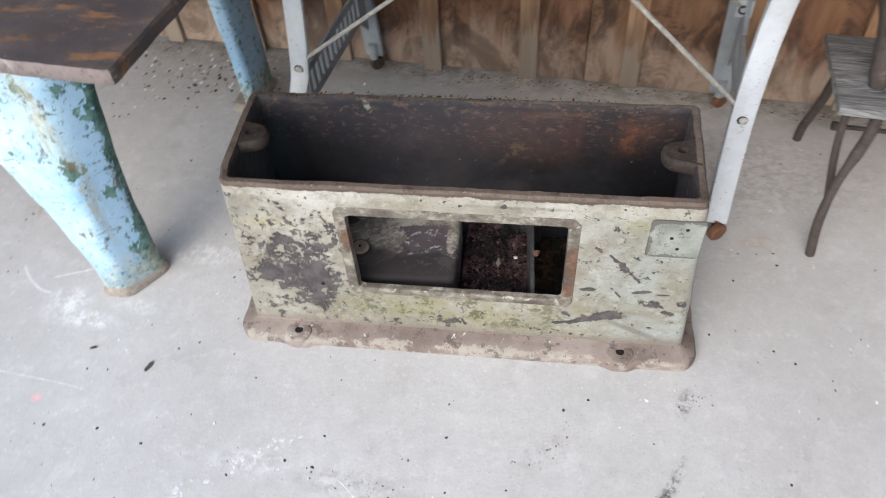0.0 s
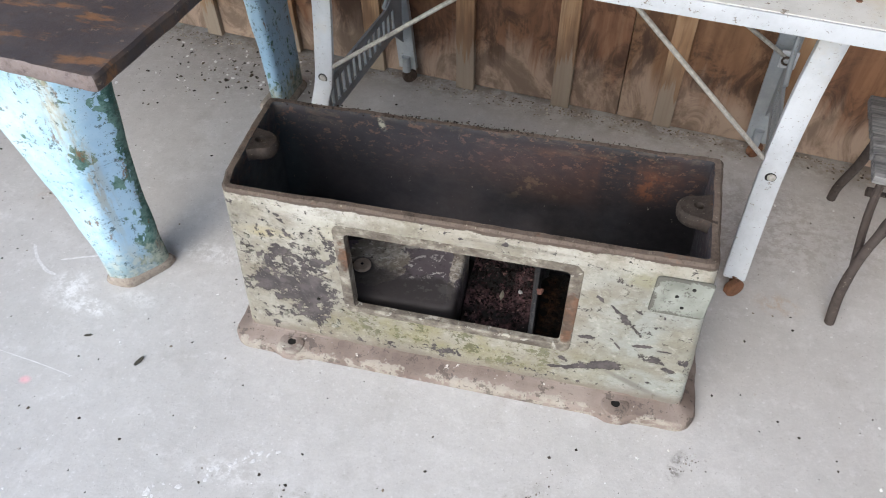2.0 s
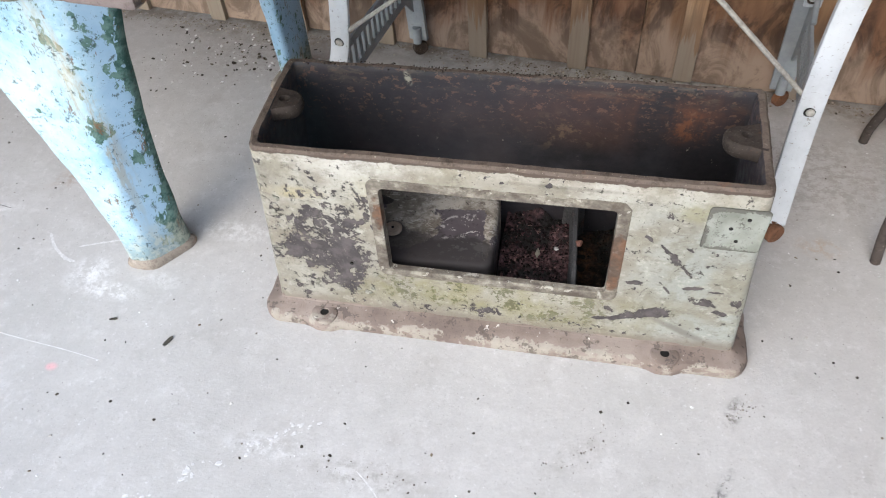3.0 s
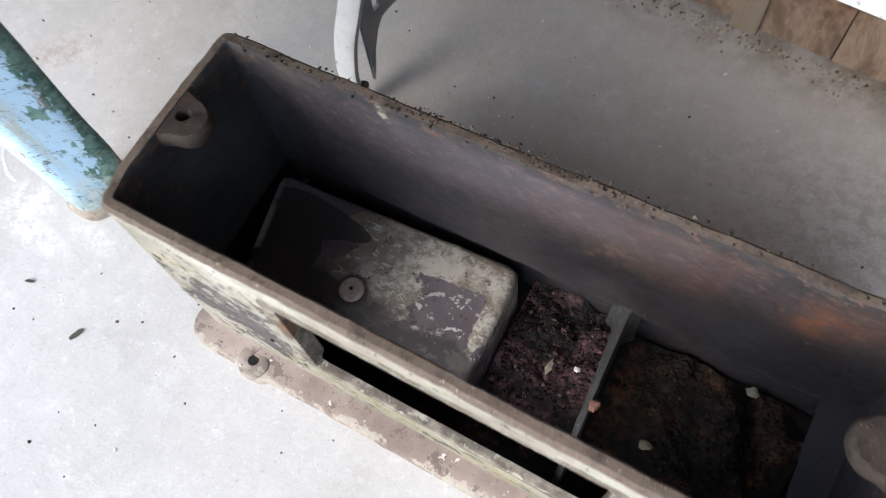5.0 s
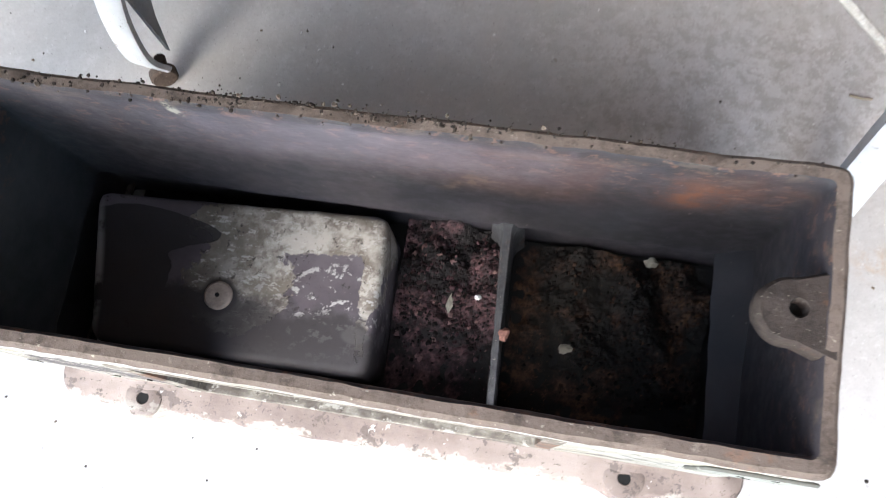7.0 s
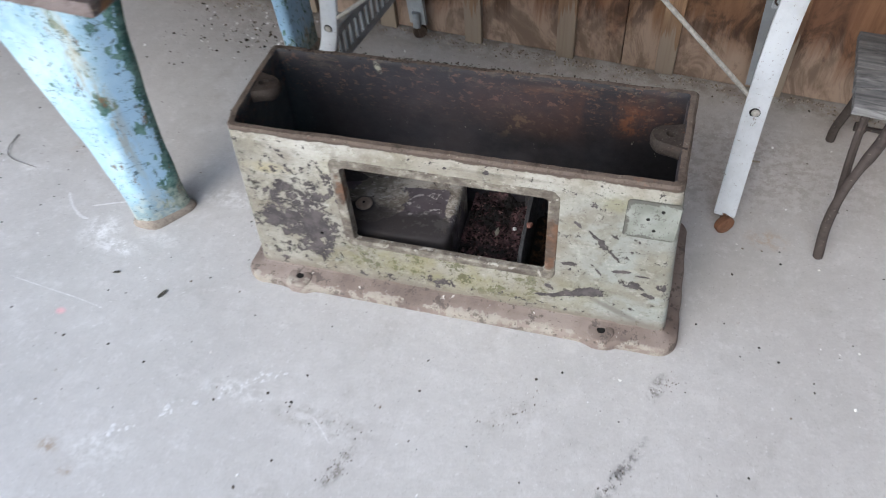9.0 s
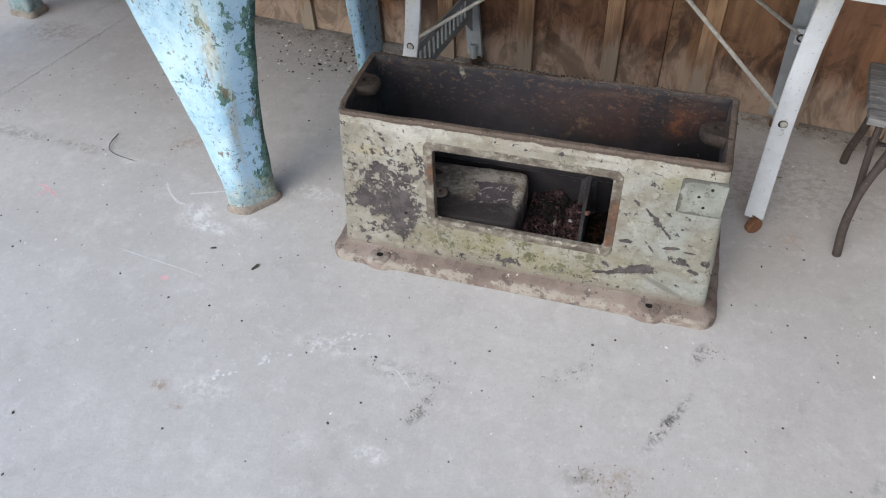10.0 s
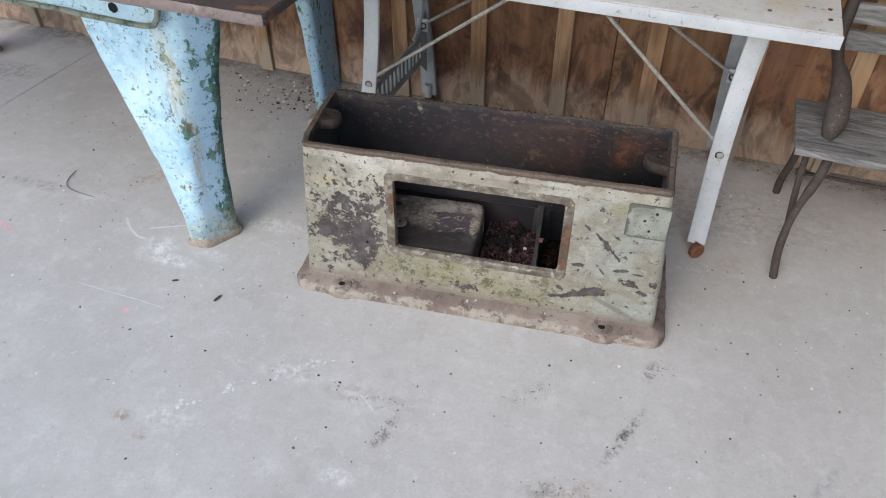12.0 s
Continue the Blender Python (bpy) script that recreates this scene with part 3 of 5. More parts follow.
    rust = m.step(m.noise(19, 9, 0.8, m.coords((1, 1, 0.4), (7, 7, 7))), 0.59, 0.62)
    c = m.mix(m.math("MULTIPLY", rust, 0.9), c, (0.15, 0.085, 0.045))
    tan = m.math("MULTIPLY", m.blob((-0.05, 0.0, 0.63), (0.035, 0.04, 0.20), 1.0), m.step(m.noise(1, 7, 0.75, m.coords((26, 26, 4), (9, 2, 2))), 0.40, 0.58))
    c = m.mix(m.math("MULTIPLY", tan, 0.5), c, (0.58, 0.56, 0.45))
    ridge = m.math("MULTIPLY", m.blob((-0.025, 0.01, 0.35), (0.016, 0.03, 0.42), 1.0), m.step(m.noise(1, 8, 0.8, m.coords((50, 50, 12), (4, 2, 2))), 0.51, 0.56))
    c = m.mix(m.math("MULTIPLY", ridge, 0.6), c, (0.40, 0.30, 0.17))
    grime = m.math("SUBTRACT", m.math("ADD", m.math("MULTIPLY", n1, 0.16), m.math("MULTIPLY", n2, 0.10)), m.axis(2))
    c = m.mix(m.step(grime, -0.02, 0.08, 0, 0.75), c, m.mix(m.step(n2, 0.42, 0.58), (0.17, 0.21, 0.19), (0.36, 0.37, 0.31)))
    c = m.mix(m.step(m.noise(60, 6, 0.8, m.coords(shift=(1, 8, 3))), 0.585, 0.605, 0, 0.85), c, (0.035, 0.06, 0.065))
    lines = m.math("ABSOLUTE", m.math("SUBTRACT", m.noise(4.5, 6, 0.6, m.coords((1, 1, 1.8), (5, 1, 1))), 0.5))
    c = m.mix(m.math("MULTIPLY", m.step(lines, 0.005, 0.002), m.step(m.noise(9, 4, 0.6), 0.52, 0.58, 0, 0.8)), c, (0.06, 0.07, 0.07))
    m.bump(m.math("SUBTRACT", 1.0, green), 0.6, 0.002)
    m.bump(n2, 0.25, 0.001)
    return m.done(c, m.mix(green, (0.4, 0.4, 0.4), (0.65, 0.65, 0.65)))


def mat_white(name="chipped_white_paint", base=(0.50, 0.525, 0.565), worn=0.0):
    m = Mat(name, 0.45, spec=0.4)
    n1, n2 = m.noise(9, 8, 0.72), m.noise(46, 6, 0.72)
    c = m.mix(m.step(n1, 0.4, 0.65), base, tuple(a * 0.86 for a in base))
    c = m.mix(m.step(m.noise(4, 6, 0.7, m.coords(shift=(1, 2, 3))), 0.55 - worn * 0.14, 0.70 - worn * 0.14, 0, 0.35 + worn * 0.4), c, (0.50, 0.44, 0.32))
    v = m.math("ADD", m.math("MULTIPLY", n1, 0.5), m.math("MULTIPLY", n2, 0.5))
    chip = m.step(v, 0.60 - worn * 0.03, 0.61 - worn * 0.03)
    c = m.mix(m.math("MULTIPLY", chip, 0.85), c, (0.17, 0.13, 0.10))
    c = m.mix(m.step(m.noise(120, 4, 0.8), 0.63, 0.66, 0, 0.8), c, (0.12, 0.09, 0.07))
    m.bump(m.math("SUBTRACT", 1.0, chip), 0.4, 0.001)
    return m.done(c, m.step(n2, 0.3, 0.7, 0.38, 0.6))


def mat_grey():
    m = Mat("grey_cast_metal", 0.5, metal=0.0, spec=0.5)
    n1, n2 = m.noise(12, 6, 0.7), m.noise(70, 4, 0.7)
    c = m.ramp(n1, (0.3, (0.22, 0.245, 0.27)), (0.6, (0.32, 0.345, 0.37)), (0.8, (0.40, 0.42, 0.44)))
    c = m.mix(m.step(n2, 0.62, 0.70, 0, 0.6), c, (0.16, 0.12, 0.09))
    m.bump(n2, 0.25, 0.001)
    return m.done(c)


def mat_plywood():
    """Warm stained plywood, grain upright, bleached grey and water-marked near the ground."""
    m = Mat("stained_plywood", 0.75, spec=0.25)
    r = m.random()
    n = m.t.nodes.new("ShaderNodeCombineXYZ")
    m.link(m.math("MULTIPLY", r, 37.0), n.inputs[0])
    m.link(m.math("MULTIPLY", r, 11.0), n.inputs[2])
    ad = m.t.nodes.new("ShaderNodeVectorMath")
    ad.operation = "ADD"
    m.link(m.co, ad.inputs[0])
    m.link(n.outputs[0], ad.inputs[1])
    own = ad.outputs[0]

    def stretched(sx, sz):
        k = m.t.nodes.new("ShaderNodeVectorMath")
        k.operation = "MULTIPLY"
        m.link(own, k.inputs[0])
        k.inputs[1].default_value = (sx, 1, sz)
        return k.outputs[0]
    grain = m.noise(1, 6, 0.65, stretched(46, 2.2), 0.8)
    fig = m.noise(1, 5, 0.6, stretched(9, 1.7), 1.6)
    big = m.noise(1, 4, 0.6, stretched(3.2, 1.2), 0.4)
    c = m.ramp(fig, (0.32, (0.110, 0.055, 0.036)), (0.45, (0.185, 0.092, 0.055)), (0.57, (0.245, 0.130, 0.078)), (0.68, (0.31, 0.185, 0.115)))
    c = m.mix(m.step(big, 0.45, 0.7, 0, 0.5), c, (0.30, 0.155, 0.08))
    c = m.mix(m.step(r, 0.62, 0.66, 0, 0.2), c, (0.13, 0.06, 0.032))
    c = m.mix(m.step(r, 0.3, 0.26, 0, 0.4), c, (0.27, 0.17, 0.09))
    blot = m.noise(1, 7, 0.7, stretched(8, 5), 1.2)
    c = m.mix(m.step(blot, 0.50, 0.61, 0, 0.65), c, (0.085, 0.041, 0.028))
    c = m.mix(m.step(m.noise(1, 8, 0.78, stretched(13, 9), 0.6), 0.54, 0.66, 0, 0.4), c, (0.26, 0.145, 0.08))
    c = m.mix(m.step(grain, 0.5, 0.75, 0, 0.4), c, (0.08, 0.040, 0.024))
    # weather-bleached foot of the boards, dark run marks above it
    z = m.axis(2)
    reach = m.math("SUBTRACT", m.math("MULTIPLY", m.noise(1, 6, 0.66, stretched(9, 1.2), 0.9), 0.46), m.math("ADD", z, m.math("MULTIPLY", grain, 0.05)))
    c = m.mix(m.math("MULTIPLY", m.step(reach, -0.20, 0.0), m.step(blot, 0.42, 0.56, 0.15, 0.85)), c, (0.058, 0.034, 0.026))
    c = m.mix(m.step(reach, -0.03, 0.12, 0, 0.75), c, m.mix(m.step(blot, 0.4, 0.6), (0.40, 0.31, 0.25), (0.22, 0.16, 0.122)))
    m.bump(grain, 0.3, 0.001)
    return m.done(c)


def mat_batten():
    m = Mat("weathered_batten", 0.8, spec=0.25)
    grain = m.noise(1, 6, 0.65, m.coords((70, 70, 2.6)), 0.8)
    c = m.ramp(m.noise(1, 4, 0.6, m.coords((6, 6, 1.9))), (0.34, (0.22, 0.115, 0.06)), (0.5, (0.39, 0.24, 0.14)), (0.66, (0.50, 0.37, 0.24)))
    c = m.mix(m.step(grain, 0.45, 0.7, 0, 0.5), c, (0.10, 0.06, 0.04))
    reach = m.math("SUBTRACT", m.math("MULTIPLY", m.noise(1, 5, 0.7, m.coords((26, 26, 1.5))), 0.5), m.axis(2))
    c = m.mix(m.math("MULTIPLY", m.step(reach, -0.05, 0.05), 0.5), c, (0.10, 0.07, 0.055))
    c = m.mix(m.step(reach, 0.08, 0.12, 0, 0.8), c, m.mix(grain, (0.20, 0.165, 0.13), (0.36, 0.31, 0.26)))
    m.bump(grain, 0.35, 0.001)
    return m.done(c)


def mat_greywood():
    m = Mat("silvered_wood", 0.85, spec=0.2)
    grain = m.noise(1, 7, 0.7, m.coords((5, 34, 34)), 2.2)
    c = m.ramp(grain, (0.34, (0.08, 0.08, 0.084)), (0.48, (0.165, 0.163, 0.165)), (0.68, (0.30, 0.295, 0.295)))
    c = m.mix(m.step(m.noise(7, 5, 0.7), 0.55, 0.72, 0, 0.5), c, (0.15, 0.135, 0.13))
    m.bump(grain, 0.7, 0.002)
    return m.done(c)


def mat_plain(name, col, rough=0.8, vary=0.35, scale=40):
    m = Mat(name, rough)
    n = m.noise(scale, 5, 0.7)
    c = m.mix(m.step(n, 0.35, 0.68), tuple(a * (1 - vary) for a in col), col)
    m.bump(n, 0.3, 0.0015)
    return m.done(c)


def mat_pieces(name, *stops):
    """One colour per loose piece."""
    m = Mat(name, 0.85, spec=0.2)
    g = m.t.nodes.new("ShaderNodeNewGeometry")
    return m.done(m.ramp(g.outputs["Random Per Island"], *stops))


CONCRETE, PEEL, INSIDE, COVER, BLUE = mat_concrete(), mat_peeling(), mat_inside(), mat_cover(), mat_blue()
RIM = mat_rust("rusty_rim", (0.05, 0.038, 0.031), (0.135, 0.105, 0.086), (0.27, 0.225, 0.19), 0.25, 1.5)
FLANGE = mat_flange()
FRAME = mat_lip()
PAD = mat_pad()
BOSS = mat_rust("dirty_boss", (0.018, 0.014, 0.012), (0.042, 0.032, 0.027), (0.10, 0.082, 0.07), 0.25, 2)
TOPRUST = mat_plate()
# paler mauve for the plate's front edge, painting the light it catches
LIT_EDGE = mat_rust("lit_edge_mauve", (0.08, 0.062, 0.057), (0.19, 0.155, 0.148), (0.30, 0.26, 0.25), 0.1, 1.5)
FOOT = mat_rust("dusty_foot", (0.13, 0.105, 0.088), (0.29, 0.25, 0.215), (0.43, 0.39, 0.345), 0.2, 2)
RUSTY = mat_rust("brown_rust", (0.07, 0.035, 0.02), (0.17, 0.08, 0.045), (0.28, 0.15, 0.09), 0.4, 2)
DARKRUST = mat_rust("dark_rust", (0.03, 0.022, 0.018), (0.07, 0.05, 0.04), (0.12, 0.09, 0.07), 0.2, 2)
IRON = mat_rust("brown_iron", (0.035, 0.028, 0.027), (0.065, 0.052, 0.048), (0.13, 0.098, 0.085), 0.15)
WHITE, WORNTOP, GREY = mat_white(), mat_white("worn_white_top", (0.60, 0.61, 0.60), 0.5), mat_grey()
PLY, BATTEN, GREYWOOD = mat_plywood(), mat_batten(), mat_greywood()
SKY_BLOCK = mat_plain("sky_block_pale", (0.71, 0.71, 0.72), 0.8)
SIDE_BLOCK = mat_plain("side_block_grey", (0.20, 0.20, 0.21), 0.85, 0.3, 8)
STEEL = mat_plain("dull_steel_rod", (0.42, 0.40, 0.37), 0.5, 0.4, 90)
# near-black discs of this stand in for the shade inside holes
HOLE = mat_plain("dark_hole", (0.012, 0.011, 0.01), 0.9)
EARTH = mat_plain("bounce_ground", (0.58, 0.55, 0.51), 0.95, 0.4, 6)
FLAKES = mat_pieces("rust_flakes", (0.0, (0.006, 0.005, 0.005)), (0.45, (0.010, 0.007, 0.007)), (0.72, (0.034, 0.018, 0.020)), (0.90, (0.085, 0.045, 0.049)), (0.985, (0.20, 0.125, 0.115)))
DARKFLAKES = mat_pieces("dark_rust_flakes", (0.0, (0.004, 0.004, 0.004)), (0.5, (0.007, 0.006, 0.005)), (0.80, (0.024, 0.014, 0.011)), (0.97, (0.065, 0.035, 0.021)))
LITTER = mat_pieces("litter", (0.0, (0.08, 0.06, 0.045)), (0.3, (0.19, 0.15, 0.11)), (0.65, (0.31, 0.26, 0.20)), (0.92, (0.55, 0.51, 0.43)))
GRIT = mat_pieces("grit", (0.0, (0.025, 0.022, 0.02)), (0.55, (0.09, 0.075, 0.06)), (0.66, (0.2, 0.16, 0.12)), (0.74, (0.78, 0.78, 0.78)))
CRUMB = mat_pieces("brown_crumbs", (0.0, (0.06, 0.05, 0.042)), (0.5, (0.13, 0.105, 0.085)), (0.85, (0.25, 0.22, 0.19)), (0.95, (0.6, 0.59, 0.57)))
PALE = mat_plain("pale_stone", (0.31, 0.29, 0.235), 0.8, 0.3, 90)


# ---- building helpers ----
def finish(ob, mats, smooth=True):
    for mt in (mats if isinstance(mats, (list, tuple)) else [mats]):
        ob.data.materials.append(mt)
    if smooth:
        ob.data.polygons.foreach_set("use_smooth", [True] * len(ob.data.polygons))
        ob.data.set_sharp_from_angle(angle=radians(38))
    return ob


def part(name, bm, material, parent=None, label="", smooth=True):
    """Links a bmesh as one mesh object under a thing or a part."""
    me = bpy.data.meshes.new(name)
    bmesh.ops.recalc_face_normals(bm, faces=bm.faces[:])
    bm.to_mesh(me)
    bm.free()
    ob = new(name, me)
    if parent:
        ob.parent = parent
    finish(ob, material, smooth)
    return tagged(ob, label)


def thing(name, m, label, category, group="", kind=""):
    ob = new(name)
    ob.empty_display_size = 0.1
    ob.matrix_world = m
    return tagged(ob, label, category, group, kind)


def box(sx, sy, sz, at=(0, 0, 0), bevel=0.004, m=None, bm=None):
    """A box with eased edges; at: the middle of its bottom face."""
    bm = bm or bmesh.new()
    t = Matrix.Translation((at[0], at[1], at[2] + sz / 2)) @ Matrix.Diagonal((sx, sy, sz, 1))
    r = bmesh.ops.create_cube(bm, size=1, matrix=(m @ t) if m else t)
    if bevel:
        es = list({e for v in r["verts"] for e in v.link_edges})
        bmesh.ops.bevel(bm, geom=es, offset=bevel, segments=2, affect="EDGES", profile=0.6)
    return bm


def loft(loops, closed=True, caps=True, bm=None):
    """A skin over loops of equally many points."""
    bm = bm or bmesh.new()
    vs = [[bm.verts.new(p) for p in lp] for lp in loops]
    n = len(vs[0])
    for a, b in zip(vs, vs[1:]):
        for i in range(n if closed else n - 1):
            j = (i + 1) % n
            bm.faces.new((a[i], a[j], b[j], b[i]))
    if caps and closed:
        bm.faces.new(vs[0][::-1])
        bm.faces.new(vs[-1])
    return bm


def tube(points, radius, sides=10, flat=1.0, bm=None):
    """A bar along points; radius may be a list; flat squeezes it crosswise."""
    pts = [Vector(p) for p in points]
    loops, u = [], None
    for i, p in enumerate(pts):
        d = (pts[min(i + 1, len(pts) - 1)] - pts[max(i - 1, 0)]).normalized()
        if u is None:
            u = d.cross(Vector((0, 0, 1)) if abs(d.z) < 0.9 else Vector((0, 1, 0)))
        u = (u - d * u.dot(d)).normalized()
        v = u.cross(d).normalized()
        r = radius[i] if isinstance(radius, (list, tuple)) else radius
        loops.append([p + (u * math.cos(a) * flat + v * math.sin(a)) * r for a in (2 * math.pi * k / sides for k in range(sides))])
    return loft(loops, bm=bm)


def smooth_path(points, per=6):
    """A Catmull-Rom curve through points."""
    p = [Vector(q) for q in points]
    p = [2 * p[0] - p[1]] + p + [2 * p[-1] - p[-2]]
    out = []
    for i in range(1, len(p) - 2):
        for k in range(per):
            t = k / per
            out.append(0.5 * (2 * p[i] + (p[i + 1] - p[i - 1]) * t + (2 * p[i - 1] - 5 * p[i] + 4 * p[i + 1] - p[i + 2]) * t * t
                              + (3 * p[i] - p[i - 1] - 3 * p[i + 1] + p[i + 2]) * t ** 3))
    return out + [p[-2]]


def ring(x0, x1, y0, y1, r, n=5):
    """A rounded rectangle, counter-clockwise."""
    pts = []
    for cx, cy, a0 in ((x1 - r, y1 - r, 0), (x0 + r, y1 - r, 90), (x0 + r, y0 + r, 180), (x1 - r, y0 + r, 270)):
        for k in range(n + 1):
            a = radians(a0 + 90 * k / n)
            pts.append((cx + r * math.cos(a), cy + r * math.sin(a)))
    return pts


def rounded(corners, radii, n=4):
    """A polygon in the plane with its corners eased by curves."""
    out = []
    for k, c in enumerate(corners):
        c, a, b = Vector(c), Vector(corners[k - 1]), Vector(corners[(k + 1) % len(corners)])
        p, q = c + (a - c).normalized() * radii[k], c + (b - c).normalized() * radii[k]
        for i in range(n + 1):
            t = i / n
            v = p * (1 - t) ** 2 + c * 2 * t * (1 - t) + q * t * t
            out.append((v.x, v.y))
    return out


def prism(outline, z0, z1, m=None, bevel=0.0, bm=None):
    """An outline in the plane, drawn up from z0 to z1, with eased edges."""
    m = m or Matrix()
    bm = bm or bmesh.new()
    if bevel:
        c = Vector((sum(p[0] for p in outline) / len(outline), sum(p[1] for p in outline) / len(outline)))
        size = max((Vector(p[:2]) - c).length for p in outline)
        inn = [tuple(c + (Vector(p[:2]) - c) * (1 - bevel / size)) for p in outline]
        lv = [(inn, z0), (outline, z0 + bevel), (outline, z1 - bevel), (inn, z1)]
    else:
        lv = [(outline, z0), (outline, z1)]
    return loft([[m @ Vector((x, y, z)) for x, y in o] for o, z in lv], bm=bm)


def roughen(bm, amount, scale, seed=0.0):
    bm.normal_update()
    for v in bm.verts:
        v.co += v.normal * (noise.noise(v.co * scale + Vector((seed, seed, seed))) * amount)


def disc(r, z0, z1, at=(0, 0), sides=18, bevel=0.0, m=None, bm=None):
    return prism([(at[0] + r * math.cos(2 * math.pi * k / sides), at[1] + r * math.sin(2 * math.pi * k / sides)) for k in range(sides)], z0, z1, m, bevel, bm)


# ---- the place: slab, wall, unseen light blockers ----
WALL = pose(0, 1.0815, 0, 0, 0, -7.06)      # along the wall: x; into the wall: +y
JOINT_A, JOINT_B = Vector((-2.159, 0.421)), Vector((-2.051, 1.16))


def build_floor():
    d = (JOINT_B - JOINT_A).normalized()
    n = Vector((d.y, -d.x))
    a, b = JOINT_A - d * 6, JOINT_A + d * 1.4
    bm = bmesh.new()
    for s, far in ((1, 6.5), (-1, 5.0)):
        e = n * 0.0012 * s
        p = [a + e, b + e, b + n * far * s, a + n * far * s]
        if s < 0:
            p.reverse()
        top = [bm.verts.new((q.x, q.y, 0)) for q in p]
        low = [bm.verts.new((q.x, q.y, -0.1)) for q in p]
        bm.faces.new(top[::-1])
        for i in range(4):
            bm.faces.new((top[i], top[(i + 1) % 4], low[(i + 1) % 4], low[i]))
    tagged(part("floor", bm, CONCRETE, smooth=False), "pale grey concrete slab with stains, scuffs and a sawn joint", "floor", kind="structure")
    # unseen ground past the slab, made pale to bounce light under the tables
    bm = box(5.0, 5.0, 0.05, (0, 0, -0.075), 0)
    bmesh.ops.scale(bm, vec=(80, 80, 1), verts=bm.verts[:])
    tagged(part("ground", bm, EARTH, smooth=False), "unseen pale ground beyond the slab, brightened to bounce light", "ground", kind="structure")


def build_wall():
    wall = part("wall_north", box(6.4, 0.09, 3.0, (-0.6, 0.07, 0), 0), BATTEN, smooth=False)
    wall.matrix_world = WALL
    tagged(wall, "board-and-batten wall of brown stained plywood", "wall", kind="structure")
    rng = random.Random(4)
    us = [-0.213 + 0.3235 * k for k in range(-10, 8)]
    for a, b in zip(us, us[1:]):
        cuts = [a, b] if abs(a - 0.1105) > 0.1 else [a, a + 0.183, b]
        for p, q in zip(cuts, cuts[1:]):
            foot = rng.uniform(0.004, 0.016)
            ob = part("board", box(q - p - 0.003, 0.022, 2.99 - foot, ((p + q) / 2, 0.012, foot), 0.0015), PLY, wall, smooth=False)
            ob.matrix_parent_inverse = Matrix()
    for k, u in enumerate(us):
        foot = rng.uniform(-0.0, 0.012)
        bm = box(0.060 + rng.uniform(-0.004, 0.004), 0.02, 2.99 - foot, (u, -0.0095, foot), 0.002)
        bmesh.ops.rotate(bm, cent=(u, 0, 0), matrix=Matrix.Rotation(radians(rng.uniform(-0.5, 0.5)), 3, "Y"), verts=bm.verts[:])
        part("batten", bm, BATTEN, wall, smooth=False)
    # unseen wall added on the right to block light from that side
    end = part("unseen_wall_east", box(0.09, 4.0, 3.0, (2.2, -1.96, 0), 0), SIDE_BLOCK, smooth=False)
    end.matrix_world = WALL
    tagged(end, "unseen plain grey wall added to block light from the right", "wall", kind="structure")
    # unseen cover overhead, added to hold back and bounce the sky light
    sky_block = part("ceiling", box(4.2, 2.5, 0.08, (0.9, -1.0, 3.0), 0), SKY_BLOCK, smooth=False)
    sky_block.matrix_world = WALL
    tagged(sky_block, "unseen plain cover overhead, added to block and bounce sky light", "ceiling", kind="structure")


build_floor()
build_wall()

# ---- the cast-iron pedestal base ----
W0, W1 = -0.2275, 0.2225        # the opening in its front
Z0, Z1 = 0.187, 0.418
TOP = 0.493
base = thing("machine_base", Matrix(), "hollow cast-iron machine base in flaking sage-green paint on the concrete", "machine base")


def outline_at(z, inset):
    """The tapered box's outline at a height."""
    k = (TOP - z) / (TOP - 0.02)
    hx, y0, y1, r = 0.469 + 0.038 * k - inset, inset, 0.298 + 0.034 * k - inset, 0.016 - min(inset, 0.009)
    front = [-hx + r] + [-hx + r + (W0 + hx - r) * i / 20 for i in range(1, 20)] + [W0 + (W1 - W0) * i / 36 for i in range(37)] + [W1 + (hx - r - W1) * i / 20 for i in range(1, 21)]
    pts = [(x, y0) for x in front]
    for cx, cy, a0 in ((hx - r, y0 + r, 270), (hx - r, y1 - r, 0), (-hx + r, y1 - r, 90), (-hx + r, y0 + r, 180)):
        arc = [(cx + r * math.cos(radians(a0 + 90 * i / 4)), cy + r * math.sin(radians(a0 + 90 * i / 4))) for i in range(5)]
        if a0 == 270:
            pts += arc[1:] + [(hx, y0 + r + (y1 - y0 - 2 * r) * i / 22) for i in range(1, 22)]
        elif a0 == 0:
            pts += arc + [(hx - r - (2 * hx - 2 * r) * i / 76, y1) for i in range(1, 76)]
        elif a0 == 90:
            pts += arc + [(-hx, y1 - r - (y1 - y0 - 2 * r) * i / 22) for i in range(1, 22)]
        else:
            pts += arc[:-1]
    return [Vector((x * (1 + 0.095 * max(0.0, y - 0.05)) - (0.0 if x > 0 else 0.012 * max(0.0, min(1.0, (y - 0.004) / 0.05))), y, z)) for x, y in pts]


